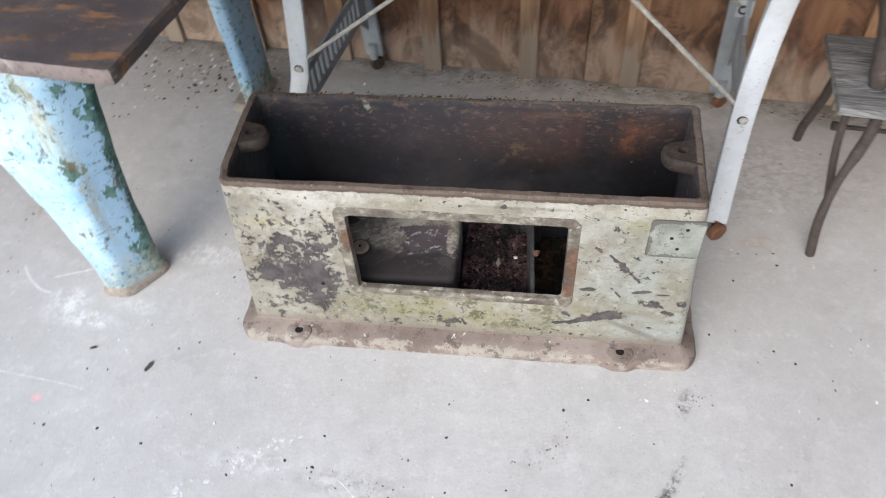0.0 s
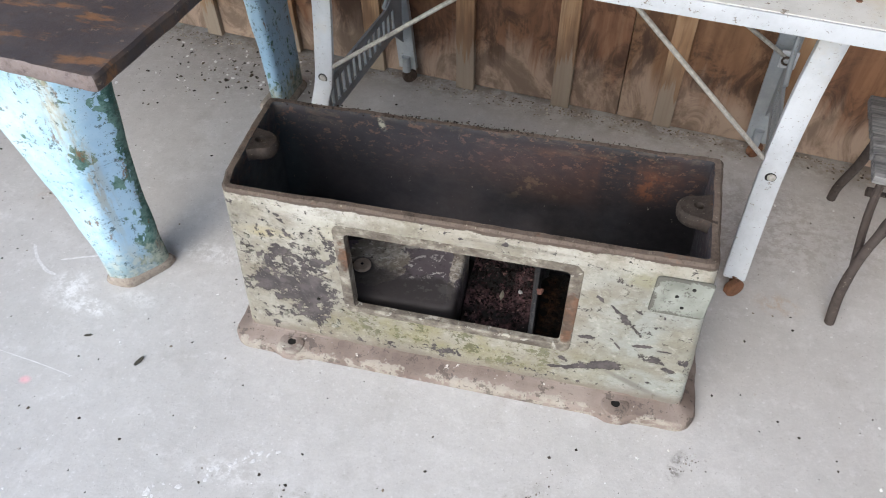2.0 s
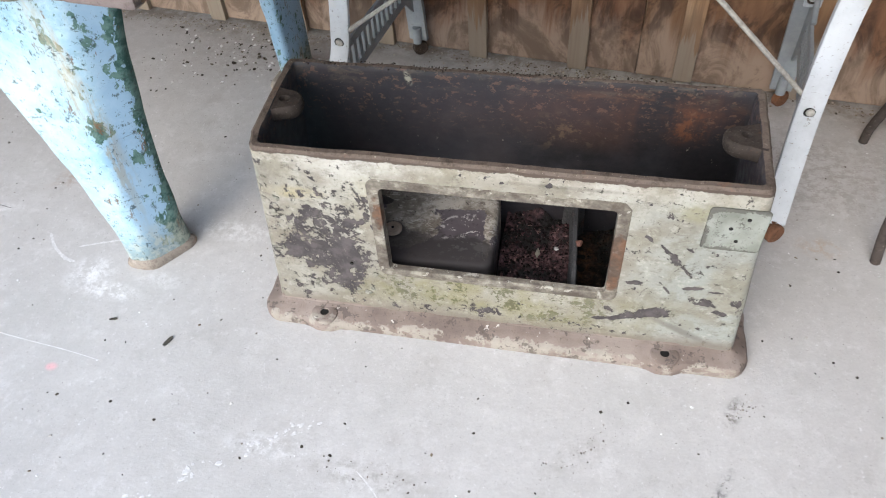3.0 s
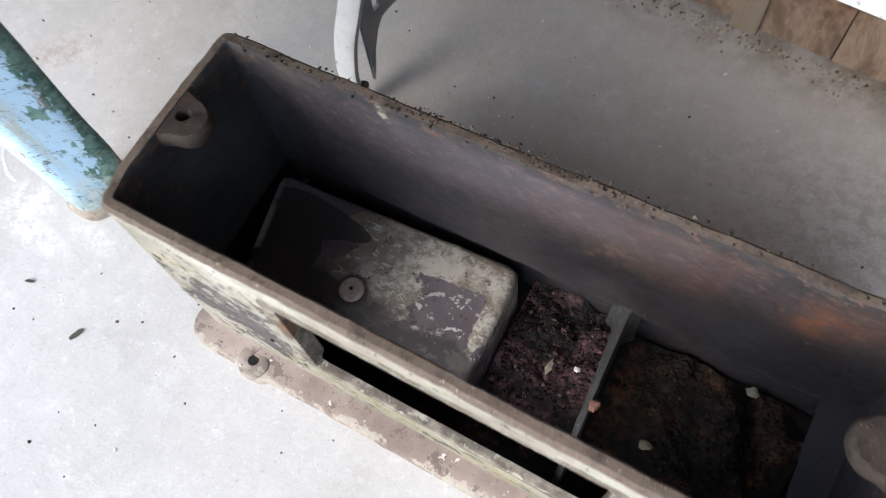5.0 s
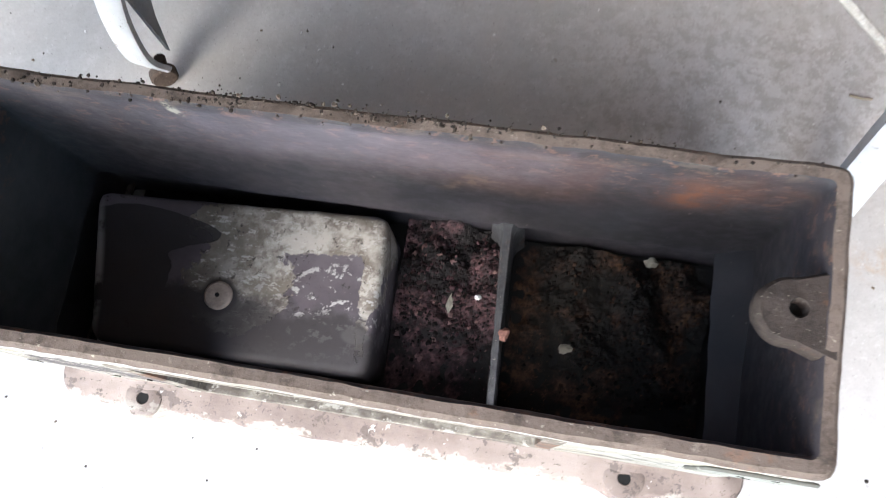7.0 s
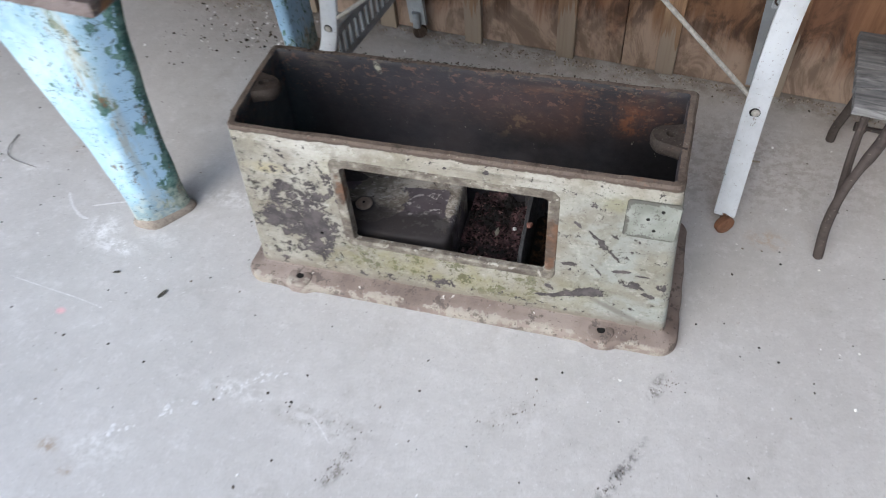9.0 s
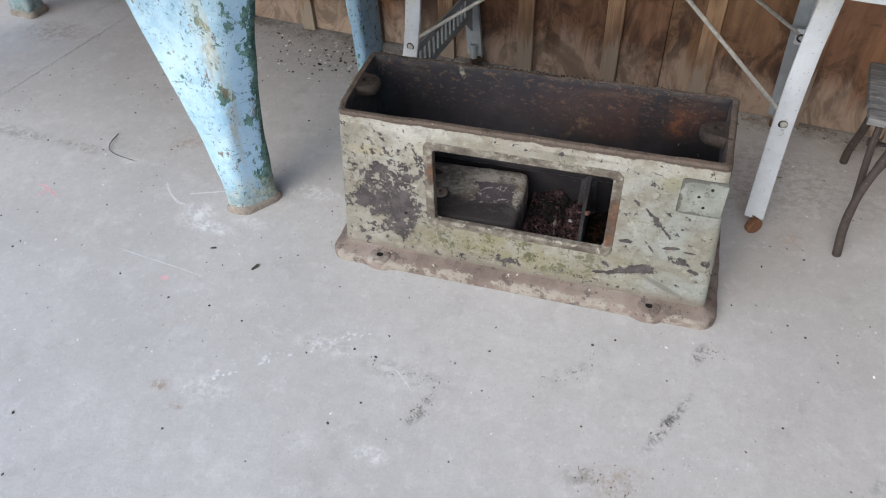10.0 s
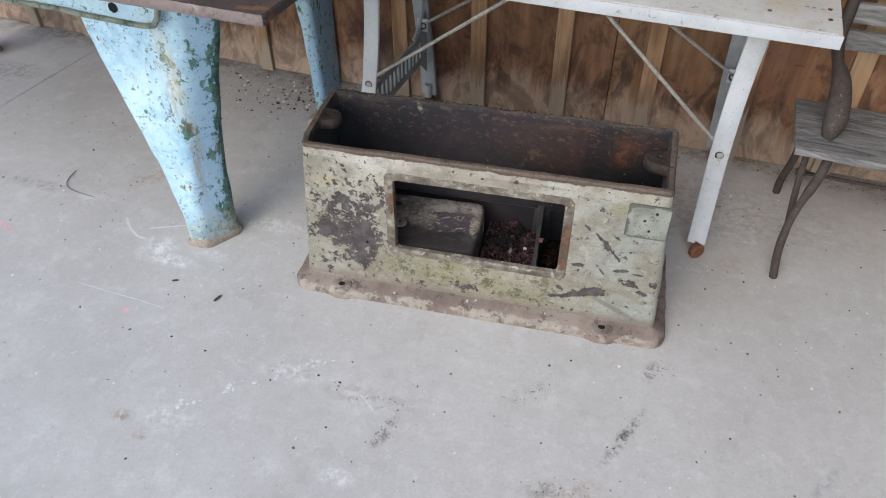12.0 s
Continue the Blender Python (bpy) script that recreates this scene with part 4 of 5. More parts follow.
def build_body():
    bm = bmesh.new()
    zs_out = [0.004, 0.04, 0.075, 0.11, 0.15, Z0, 0.22, 0.26, 0.30, 0.34, 0.38, Z1, 0.44, 0.46, 0.478, 0.488]
    outer = [outline_at(z, 0.0) for z in zs_out] + [outline_at(TOP, 0.005)]
    inner = [outline_at(TOP, 0.016)] + [outline_at(z, i) for z, i in ((0.490, 0.0185), (0.478, 0.0200), (0.47, 0.0205), (0.44, 0.021), (Z1, 0.022), (0.34, 0.022), (0.26, 0.022), (Z0, 0.023), (0.172, 0.025), (0.165, 0.024), (0.160, 0.018), (0.150, 0.008), (0.004, 0.008))]
    for lp in inner:
        for p in lp[:78]:
            if p.z < 0.25 and W0 - 0.012 < p.x < W1 + 0.012 and p.y < 0.03:
                p.y = min(p.y, 0.010)   # the wall is thin under the opening
    i0 = min(range(78), key=lambda i: abs(outer[5][i].x - W0))
    i1 = min(range(78), key=lambda i: abs(outer[5][i].x - W1) + abs(outer[5][i].y) * 9)
    loops = outer + inner
    vs = [[bm.verts.new(p) for p in lp] for lp in loops]
    n, no = len(vs[0]), len(outer)
    for k, (a, b) in enumerate(zip(vs, vs[1:])):
        za, zb = sorted((loops[k][0].z, loops[k + 1][0].z))
        for i in range(n):
            if za >= Z0 - 1e-6 and zb <= Z1 + 1e-6 and i0 <= i < i1:
                continue
            j = (i + 1) % n
            f = bm.faces.new((a[i], a[j], b[j], b[i]))
            f.material_index = 1 if k >= no else (2 if k >= no - 2 else 0)
    lo_o, hi_o = zs_out.index(Z0), zs_out.index(Z1)
    zin = [round(lp[0].z, 4) for lp in inner]
    lo_i, hi_i = no + zin.index(Z0), no + zin.index(Z1)
    for i in range(i0, i1):
        for o, q in ((lo_o, lo_i), (hi_o, hi_i)):
            bm.faces.new((vs[o][i], vs[o][i + 1], vs[q][i + 1], vs[q][i])).material_index = 2
    for i in (i0, i1):
        bm.faces.new([vs[k][i] for k in range(lo_o, hi_o + 1)] + [vs[k][i] for k in range(hi_i, lo_i + 1)]).material_index = 2
    for v in bm.verts:
        amp = 0.0024 if v.co.z > 0.47 else 0.0016
        d = noise.noise_vector(v.co * 9) * amp + noise.noise_vector(v.co * 34) * amp * 0.4 + noise.noise_vector(v.co * 90) * amp * 0.4
        v.co += d if not (Z0 - 0.01 < v.co.z < Z1 + 0.01 and abs(v.co.x) < 0.24 and v.co.y < 0.05) else d * 0.3
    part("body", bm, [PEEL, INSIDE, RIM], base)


def build_flange():
    bm = bmesh.new()
    x0, x1, y0, y1 = -0.543, 0.538, -0.043, 0.378
    base_o = ring(x0, x1, y0, y1, 0.045, 8)
    pts = []
    for (ax, ay), (bx, by) in zip(base_o, base_o[1:] + base_o[:1]):
        steps = max(1, int(math.hypot(bx - ax, by - ay) / 0.018))
        pts += [(ax + (bx - ax) * i / steps, ay + (by - ay) * i / steps) for i in range(steps)]

    def bulge(x, y):
        e = 0.0
        for hx in (-0.391, 0.365):
            if y < 0.0:
                e = max(e, 0.012 * math.exp(-((x - hx) / 0.032) ** 4))
        return (x, y - e)
    o = [bulge(*p) for p in pts]

    def toward(p, d):
        """p moved d metres in from the edge."""
        qx = max(-0.497, min(0.497, p[0]))
        qy = max(0.006, min(0.324, p[1]))
        v = Vector((qx - p[0], qy - p[1]))
        return (p[0] + v.x * d, p[1] + v.y * d)
    loops = [[Vector((*p, 0.0)) for p in o], [Vector((*toward(p, -0.02), 0.008)) for p in o], [Vector((*p, 0.021)) for p in o],
             [Vector((*toward(p, 0.12), 0.028)) for p in o], [Vector((*toward(p, 0.55), 0.034)) for p in o],
             [Vector((*toward(p, 0.86), 0.040)) for p in o], [Vector((*toward(p, 1.0), 0.058)) for p in o]]
    loft(loops, caps=False, bm=bm)
    for v in bm.verts:
        if v.co.z > 0.001:
            v.co += noise.noise_vector(v.co * 24) * 0.0028
    part("flange", bm, FLANGE, base, "rust-stained mounting flange with bolt holes")
    for x, y in ((-0.391, -0.026), (0.365, -0.023)):
        bm = bmesh.new()
        prof = [(0.031, 0.026), (0.030, 0.0345), (0.026, 0.0368), (0.0105, 0.0368), (0.0095, 0.035), (0.0095, 0.012)]
        loft([[(x + r * math.cos(a), y + r * math.sin(a), z) for a in (2 * math.pi * k / 22 for k in range(22))] for r, z in prof], caps=False, bm=bm)
        part("bolt_pad", bm, FLANGE, base)
        part("bolt_hole", disc(0.0098, 0.03, 0.0352, (x, y)), HOLE, base)


def build_front_frame():
    """The raised lip round the opening, and the worn name-plate pad."""
    def lp(grow, y, r):
        return [Vector((x, min(y, 0.010) if z < Z0 + 0.01 else (y if z < 0.36 or y > 0 else y * 0.25), z)) for x, z in ring(W0 - grow, W1 + grow, Z0 - grow, Z1 + grow, r, 6)]
    bm = loft([lp(0.023, 0.006, 0.02), lp(0.0215, -0.002, 0.019), lp(0.017, -0.0042, 0.017), lp(0.003, -0.0042, 0.012), lp(-0.001, -0.0025, 0.011), lp(-0.002, 0.016, 0.011), lp(0.0, 0.024, 0.011)], caps=False)
    roughen(bm, 0.0018, 40)
    part("opening_lip", bm, FRAME, base, "rusty raised lip round the opening")
    pad = prism(ring(0.372, 0.474, 0.348, 0.452, 0.008), 0, 0.0045, pose(0, 0, 0, 90, 0, 0), 0.002)
    part("plate_pad", pad, PAD, base, "worn square pad where a plate was fixed")
    for x, z in ((0.44, 0.43), (0.415, 0.405), (0.43, 0.375), (-0.31, 0.19)):
        part("screw_hole", disc(0.0038, 0.0005, 0.0051 if x > 0 else 0.0026, (x, z), 10, 0, pose(0, 0, 0, 90, 0, 0)), HOLE, base)


def build_bosses():
    """A lobe at each end, flush with the rim, bored for a bolt."""
    for s, cx, cy in ((-1, -0.450, 0.155), (1, 0.433, 0.150)):
        wall_x = s * (0.466 if s > 0 else 0.478)

        def lobe(r):
            pts = [(wall_x, cy - r - 0.016)]
            for k in range(17):
                a = math.pi * k / 16
                reach = r * (1.0 + 0.16 * max(0.0, math.cos(a - 0.9)))
                pts.append((cx - s * 0.003 - s * reach * math.sin(a), cy - reach * math.cos(a)))
            return pts + [(wall_x, cy + r + 0.010)]

        def bore(r):
            angles = (-math.pi / 2 + 0.2 + (2 * math.pi - 0.4) * k / 18 for k in range(19))
            return [(cx - s * r * math.sin(a), cy - r * math.cos(a)) for a in angles]
        levels = [(lobe(0.010), 0.454), (lobe(0.020), 0.457), (lobe(0.027), 0.462), (lobe(0.0305), 0.469), (lobe(0.032), 0.479), (lobe(0.031), 0.488), (lobe(0.028), 0.4925), (bore(0.0105), 0.4925), (bore(0.0092), 0.490), (bore(0.0092), 0.462)]
        loops = [[Vector((*p, z)) for p in o] for o, z in levels]
        for lp in loops:
            if s > 0:
                lp.reverse()
        bm = loft(loops)
        for v in bm.verts:
            v.co += noise.noise_vector(v.co * 38) * 0.0022
        part("boss", bm, [BOSS], base, "rusty bolting boss flush with the rim")
        part("bolt_hole", disc(0.0090, 0.462, 0.474, (cx, cy), 16), HOLE, base)
    bm = bmesh.new()
    disc(0.008, 0, 0.012, (0, 0), 12, 0, pose(0.081, 0.303, 0.413, 90, 0, 0), bm)
    part("screw_hole", bm, HOLE, base)


def build_interior():
    """Raised cover with a plug, the cross rib, the end ledge and the bottom."""
    def cover_at(inset):
        corners = [Vector((-0.026, 0.289)), Vector((-0.488, 0.268)), Vector((-0.432, 0.040)), Vector((-0.016, 0.052))]
        out = []
        for k, c in enumerate(corners):
            a, b = (corners[k - 1] - c).normalized(), (corners[(k + 1) % 4] - c).normalized()
            r = 0.020 - min(inset, 0.008)
            cut = c + (a + b).normalized() * inset * 1.414
            p, q, mid = cut + a * r, cut + b * r, cut + (a + b) * r * 0.29
            out += [p, (p + mid) / 2 + (cut - mid) * 0.12, mid, (q + mid) / 2 + (cut - mid) * 0.12, q]
        pts = []
        for a, b in zip(out, out[1:] + out[:1]):
            n = max(1, int((b - a).length / 0.03))
            pts += [a + (b - a) * i / n for i in range(n)]
        return pts
    outer = cover_at(0.0)
    centre = Vector((-0.245, 0.162))
    loops = []
    for inset, z in ((0.0, 0.03), (0.0, 0.150), (0.002, 0.158), (0.006, 0.1625), (0.012, 0.164), (0.035, 0.1645)):
        lp = []
        for q in outer:
            d = centre - q
            lp.append(Vector((q.x + inset * max(-1, min(1, d.x / 0.05)), q.y + inset * max(-1, min(1, d.y / 0.05)), z)))
        loops.append(lp)
    bm = loft(loops)
    for v in bm.verts:
        if v.co.z > 0.1:
            v.co += noise.noise_vector(v.co * 30) * 0.0016
    part("inner_cover", bm, COVER, base, "worn grey-cream inner cover, oily at the left, shade painted along its front")
    bm = disc(0.021, 0.162, 0.1715, (-0.254, 0.133), 22, 0.003)
    plug = part("plug", bm, mat_plain("plug_rust", (0.36, 0.285, 0.23), 0.8, 0.35, 70), base, "small rusty round plug")
    part("plug_hole", disc(0.0035, 0.166, 0.1722, (-0.254, 0.133), 8), HOLE, plug)
    # the rib leans into the back wall with a wider foot and drops away at the front
    loops = []
    for i in range(31):
        y = 0.014 + 0.294 * i / 30
        w = 0.0058 + 0.0035 * max(0.0, (y - 0.16) / 0.14) + 0.010 * max(0.0, (y - 0.285) / 0.02) ** 2 + 0.001 * noise.noise(Vector((y * 40, 1, 2)))
        top = 0.176 - 0.045 * max(0.0, (0.055 - y) / 0.04) + 0.0025 * noise.noise(Vector((y * 25, 4, 2))) + 0.003 * max(0.0, (y - 0.27) / 0.03)
        xm = 0.158 - 0.012 * (y - 0.05) / 0.26
        loops.append([Vector((xm + a * w, y, z)) for a, z in ((-1.2, 0.03), (-1, top - 0.006), (-0.6, top), (0.6, top), (1, top - 0.006), (1.2, 0.03))])
    part("rib", loft(loops), GREY_IRON, base)
    # ledge across the far end, with a rolled edge
    sect = [(0.490, 0.235), (0.474, 0.205), (0.457, 0.186), (0.443, 0.176), (0.437, 0.168), (0.440, 0.160), (0.490, 0.150)]
    loops = [[Vector((x + 0.0025 * noise.noise(Vector((i * 0.5, z * 9, 1))), 0.018 + 0.284 * i / 16, z + 0.003 * noise.noise(Vector((i * 0.6, x, 2))))) for x, z in sect] for i in range(17)]
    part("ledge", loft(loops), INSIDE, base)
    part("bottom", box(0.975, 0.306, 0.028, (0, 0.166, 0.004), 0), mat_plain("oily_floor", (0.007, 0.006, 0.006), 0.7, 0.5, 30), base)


GREY_IRON = mat_rust("grey_iron", (0.022, 0.022, 0.024), (0.055, 0.054, 0.056), (0.12, 0.116, 0.115), 0.1, 2)
build_body()
build_flange()
build_front_frame()
build_bosses()
build_interior()


def chips(name, count, place, size, material, label, category, seed=1, flat=0.35, tilt=25):
    """Many small loose flakes as one object; place(rng) gives a spot."""
    rng = random.Random(seed)
    verts, faces = [], []
    for _ in range(count):
        x, y, z = place(rng)
        s = size[0] + (size[1] - size[0]) * rng.random() ** 2.2
        m = pose(x, y, z + s * flat * 0.55, rng.uniform(-tilt, tilt), rng.uniform(-tilt, tilt), rng.uniform(0, 360))
        k, n = len(verts), rng.choice((4, 5, 6))
        low = [(s * rng.uniform(0.5, 1) * math.cos(2 * math.pi * i / n), s * rng.uniform(0.35, 0.8) * math.sin(2 * math.pi * i / n)) for i in range(n)]
        for zz, g in ((-0.5, 1.0), (0.5, 0.75)):
            verts += [tuple(m @ Vector((px * g, py * g, zz * s * flat))) for px, py in low]
        faces += [tuple(range(k + n - 1, k - 1, -1)), tuple(range(k + n, k + 2 * n))]
        faces += [(k + i, k + (i + 1) % n, k + n + (i + 1) % n, k + n + i) for i in range(n)]
    me = bpy.data.meshes.new(name)
    me.from_pydata(verts, [], faces)
    ob = finish(new(name, me), material, False)
    return tagged(ob, label, category, kind="stuff")


def ramp01(v):
    return max(0.0, min(1.0, v))


def lumps(x, y):
    """Caked lumps at three sizes."""
    p = Vector((x, y, 0.3))
    return 0.034 * max(0.0, noise.noise(p * 15) + 0.35) + 0.016 * noise.noise(p * 38) + 0.009 * noise.noise(p * 85) + 0.005 * noise.noise(p * 190)


def heap(x, y):
    """Height of the debris against the back wall between cover and rib."""
    return 0.0315 + ramp01((y - 0.11) / 0.10) * (0.022 + lumps(x, y)) + 0.004 * ramp01((y - 0.04) / 0.03) * (0.5 + noise.noise(Vector((x * 60, y * 60, 7))))


def far_heap(x, y):
    """Height of the debris beyond the rib."""
    patch = ramp01(noise.noise(Vector((x * 15, y * 15, 5))) * 1.6 + 0.85)
    return 0.0325 + ramp01((y - 0.07) / 0.08) * ramp01((x - 0.18) / 0.07) * patch * (0.014 + 0.8 * lumps(x, y)) + 0.003 * noise.noise(Vector((x * 50, y * 50, 7)))


def crust(height, xs, ys, material, label):
    """Caked debris as one uneven sheet over the bottom."""
    nx, ny = int((xs[1] - xs[0]) / 0.0024), int((ys[1] - ys[0]) / 0.0024)
    verts = []
    for j in range(ny + 1):
        for i in range(nx + 1):
            x, y = xs[0] + (xs[1] - xs[0]) * i / nx, ys[0] + (ys[1] - ys[0]) * j / ny
            d = noise.noise_vector(Vector((x, y, 1)) * 160) * 0.0012
            verts.append((x + d.x, y + d.y, height(x, y)))
    faces = [(k, k + 1, k + nx + 2, k + nx + 1) for j in range(ny) for k in range(j * (nx + 1), j * (nx + 1) + nx)]
    me = bpy.data.meshes.new("rust_crust")
    me.from_pydata(verts, [], faces)
    tagged(finish(new("rust_crust", me), material, False), label, "debris", kind="stuff")


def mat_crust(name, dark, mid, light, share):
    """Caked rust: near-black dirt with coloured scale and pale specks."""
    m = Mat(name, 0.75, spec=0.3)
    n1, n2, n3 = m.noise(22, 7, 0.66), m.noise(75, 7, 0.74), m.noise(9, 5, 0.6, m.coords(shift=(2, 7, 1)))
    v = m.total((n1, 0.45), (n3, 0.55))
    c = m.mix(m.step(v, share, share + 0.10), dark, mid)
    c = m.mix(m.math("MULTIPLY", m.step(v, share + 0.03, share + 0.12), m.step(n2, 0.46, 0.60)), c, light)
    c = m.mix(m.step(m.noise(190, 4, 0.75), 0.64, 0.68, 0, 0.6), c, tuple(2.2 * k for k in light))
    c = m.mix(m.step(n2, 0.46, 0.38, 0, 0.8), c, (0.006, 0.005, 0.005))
    m.bump(n2, 0.8, 0.003)
    m.bump(n1, 0.5, 0.005)
    return m.done(c)


def in_pocket(rng):
    while True:
        x, y = rng.uniform(-0.012, 0.140), rng.uniform(0.05, 0.312)
        if rng.random() < 0.12 + 0.9 * ramp01((y - 0.10) / 0.08):
            return x, y, heap(x, y)


def in_far_pocket(rng):
    while True:
        x, y = rng.uniform(0.190, 0.450), rng.uniform(0.04, 0.308)
        z = far_heap(x, y)
        if rng.random() < 0.08 + (z - 0.033) / 0.02:
            return x, y, z


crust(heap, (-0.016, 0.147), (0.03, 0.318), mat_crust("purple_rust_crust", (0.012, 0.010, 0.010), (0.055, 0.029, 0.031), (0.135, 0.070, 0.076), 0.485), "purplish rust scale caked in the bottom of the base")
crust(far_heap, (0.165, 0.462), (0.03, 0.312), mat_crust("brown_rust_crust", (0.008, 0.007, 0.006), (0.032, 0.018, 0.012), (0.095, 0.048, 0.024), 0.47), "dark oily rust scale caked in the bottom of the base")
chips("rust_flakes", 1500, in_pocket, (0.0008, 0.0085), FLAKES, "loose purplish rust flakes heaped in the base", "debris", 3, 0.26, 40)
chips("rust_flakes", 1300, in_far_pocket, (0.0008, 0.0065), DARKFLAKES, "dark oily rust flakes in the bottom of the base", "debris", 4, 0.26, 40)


def pebble(at, size, label, mat=None):
    bm = bmesh.new()
    bmesh.ops.create_icosphere(bm, subdivisions=2, radius=1)
    for v in bm.verts:
        v.co *= 1 + 0.7 * noise.noise(v.co * 1.7 + Vector(at) * 50)
    bmesh.ops.scale(bm, vec=size, verts=bm.verts[:])
    ob = part("pebble", bm, mat or PALE)
    ob.matrix_world = pose(*at)
    return tagged(ob, label, "pebble")


pebble((0.371, 0.300, 0.066), (0.010, 0.008, 0.006), "pale yellowish pebble among rust flakes")
pebble((0.255, 0.150, 0.052), (0.010, 0.007, 0.005), "pale grey pebble among rust flakes")
pebble((0.114, 0.205, 0.078), (0.006, 0.005, 0.004), "tiny white chip among rust flakes", mat_plain("white_chip", (0.8, 0.8, 0.8)))
pebble((0.072, 0.190, 0.074), (0.005, 0.012, 0.003), "pale flat paint flake among rust flakes")
pebble((0.163, 0.138, 0.176), (0.008, 0.009, 0.005), "reddish rust flake lying on the inner rib", mat_plain("red_rust", (0.26, 0.125, 0.095), 0.85, 0.5, 160))


# ---- blue cast-iron table ----
TABLE = pose(-0.80, 0.05, 0, 0, 0, -4.0)
table = thing("cast_iron_table", TABLE, "workshop table with chipped blue cast legs and rusty steel top", "table")


def build_table_leg(x0, x1, ys, grow_x, grow_y, out, pad=0.0, oblique=False):
    """One flared leg; ys: foot from front to back; out: +1 flares to the back, -1 to the front."""
    prof = [(0.0, 0.0, 0.0), (0.10, 0.01, 0.0), (0.24, 0.16, 0.06), (0.42, 0.45, 0.26), (0.58, 0.76, 0.58), (0.70, 0.95, 0.88), (0.775, 1.0, 1.0), (0.86, 1.0, 1.06)]
    y0, y1 = ys

    def sect(kx, ky, g=0.0):
        if oblique:     # the right face runs slantwise from a ridge in front to the back edge
            xl, yb = x0 - grow_x * kx - g, y1 - 0.02 * ky + g
            return rounded([(xl, y0 - g), (-0.078 + 0.098 * ky + g * 0.6, y0 - g), (x1 + 0.115 * ky + g, yb - 0.03), (x1 + 0.112 * ky + g, yb), (xl, yb)], (0.018, 0.026, 0.012, 0.012, 0.018))
        a, b = (y0, y1 + grow_y * ky) if out > 0 else (y0 - grow_y * ky, y1)
        return ring(x0 - grow_x * kx - g, x1 + g, a - g, b + g, min(0.020, (x1 - x0) * 0.4), 4)
    zs = [0.86 * i / 26 for i in range(27)]
    loops = []
    for z in zs:
        for (za, ax, ay), (zb, bx, by) in zip(prof, prof[1:]):
            if za <= z <= zb + 1e-9:
                t = (z - za) / (zb - za)
                loops.append([Vector((*p, z)) for p in sect(ax + (bx - ax) * t, ay + (by - ay) * t)])
                break
    bm = loft(loops)
    roughen(bm, 0.003, 12)
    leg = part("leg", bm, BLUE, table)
    foot = loft([[Vector((p[0] - (pad if p[0] < (x0 + x1) / 2 else 0.0), p[1], z)) for p in sect(0, 0, g)] for g, z in ((0.008, 0.0), (0.009, 0.010), (0.006, 0.020), (0.0, 0.026))])
    roughen(foot, 0.003, 30)
    part("foot", foot, FOOT, leg, "dusty rust-stained foot pad")


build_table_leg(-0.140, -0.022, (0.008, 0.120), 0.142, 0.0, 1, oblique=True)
build_table_leg(-0.056, -0.012, (0.785, 0.945), 0.035, 0.05, -1, 0.035)
build_table_leg(-1.86, -1.735, (0.86, 0.955), 0.10, 0.15, -1)
build_table_leg(-1.90, -1.775, (0.004, 0.128), 0.10, 0.15, 1)


def build_table_top():
    corners = ring(-1.973, 0.477, -0.335, 1.065, 0.006, 2)
    pts = []
    for (ax, ay), (bx, by) in zip(corners, corners[1:] + corners[:1]):
        n = max(1, int(math.hypot(bx - ax, by - ay) / 0.008))
        for i in range(n):
            x, y = ax + (bx - ax) * i / n, ay + (by - ay) * i / n
            e = noise.noise(Vector((x * 70, y * 70, 3))) * 0.0018 + noise.noise(Vector((x * 15, y * 15, 5))) * 0.002
            pts.append((x + e, y + e))
    bm = prism(pts, 0.955, 0.977, None, 0.004)
    bmesh.ops.rotate(bm, cent=(0.477, -0.335, 0), matrix=Matrix.Rotation(radians(-2.4), 3, "Z"), verts=bm.verts[:])
    bmesh.ops.recalc_face_normals(bm, faces=bm.faces[:])
    for f in bm.faces:
        f.material_index = 1 if f.normal.y < -0.5 else 0
    part("tabletop", bm, [TOPRUST, LIT_EDGE], table, "rusty flat steel tabletop")
    # front rail with a rounded drop at each leg
    pts = [(-1.99, 0.955), (-1.99, 0.79)]
    pts += [(-1.95, 0.76), (-1.72, 0.758), (-1.66, 0.764), (-1.6, 0.768), (-0.34, 0.768), (-0.28, 0.764)]
    pts += [(-0.22, 0.758), (-0.12, 0.752), (-0.055, 0.752), (-0.025, 0.762), (-0.006, 0.79), (0.0, 0.82), (0.0, 0.955)]
    part("rail", prism(pts[::-1], -0.03, 0.018, pose(0, 0, 0, 90, 0, 0)), BLUE, table)
    bead = smooth_path([(-1.95, -0.022, 0.764), (-0.5, -0.022, 0.770), (-0.22, -0.022, 0.761), (-0.055, -0.022, 0.755), (-0.016, -0.022, 0.772), (-0.002, -0.020, 0.812), (0.001, -0.018, 0.86)], 6)
    part("bead", tube(bead, 0.0075, 8), mat_rust("grimy_bead", (0.05, 0.07, 0.06), (0.22, 0.24, 0.20), (0.42, 0.46, 0.44), 0.25, 2), table, "grimy olive bead along the rail")
    part("rail", box(0.03, 0.86, 0.10, (-0.01, 0.47, 0.855), 0.004), BLUE, table)
    part("rail", box(2.0, 0.03, 0.13, (-0.99, 0.9, 0.825), 0.004), BLUE, table)
    bm = disc(0.013, 0, 0.003, (-0.135, 0.79), 14, 0, pose(0, -0.0175, 0, 90, 0, 0))
    part("rail_hole", bm, HOLE, table)


build_table_top()

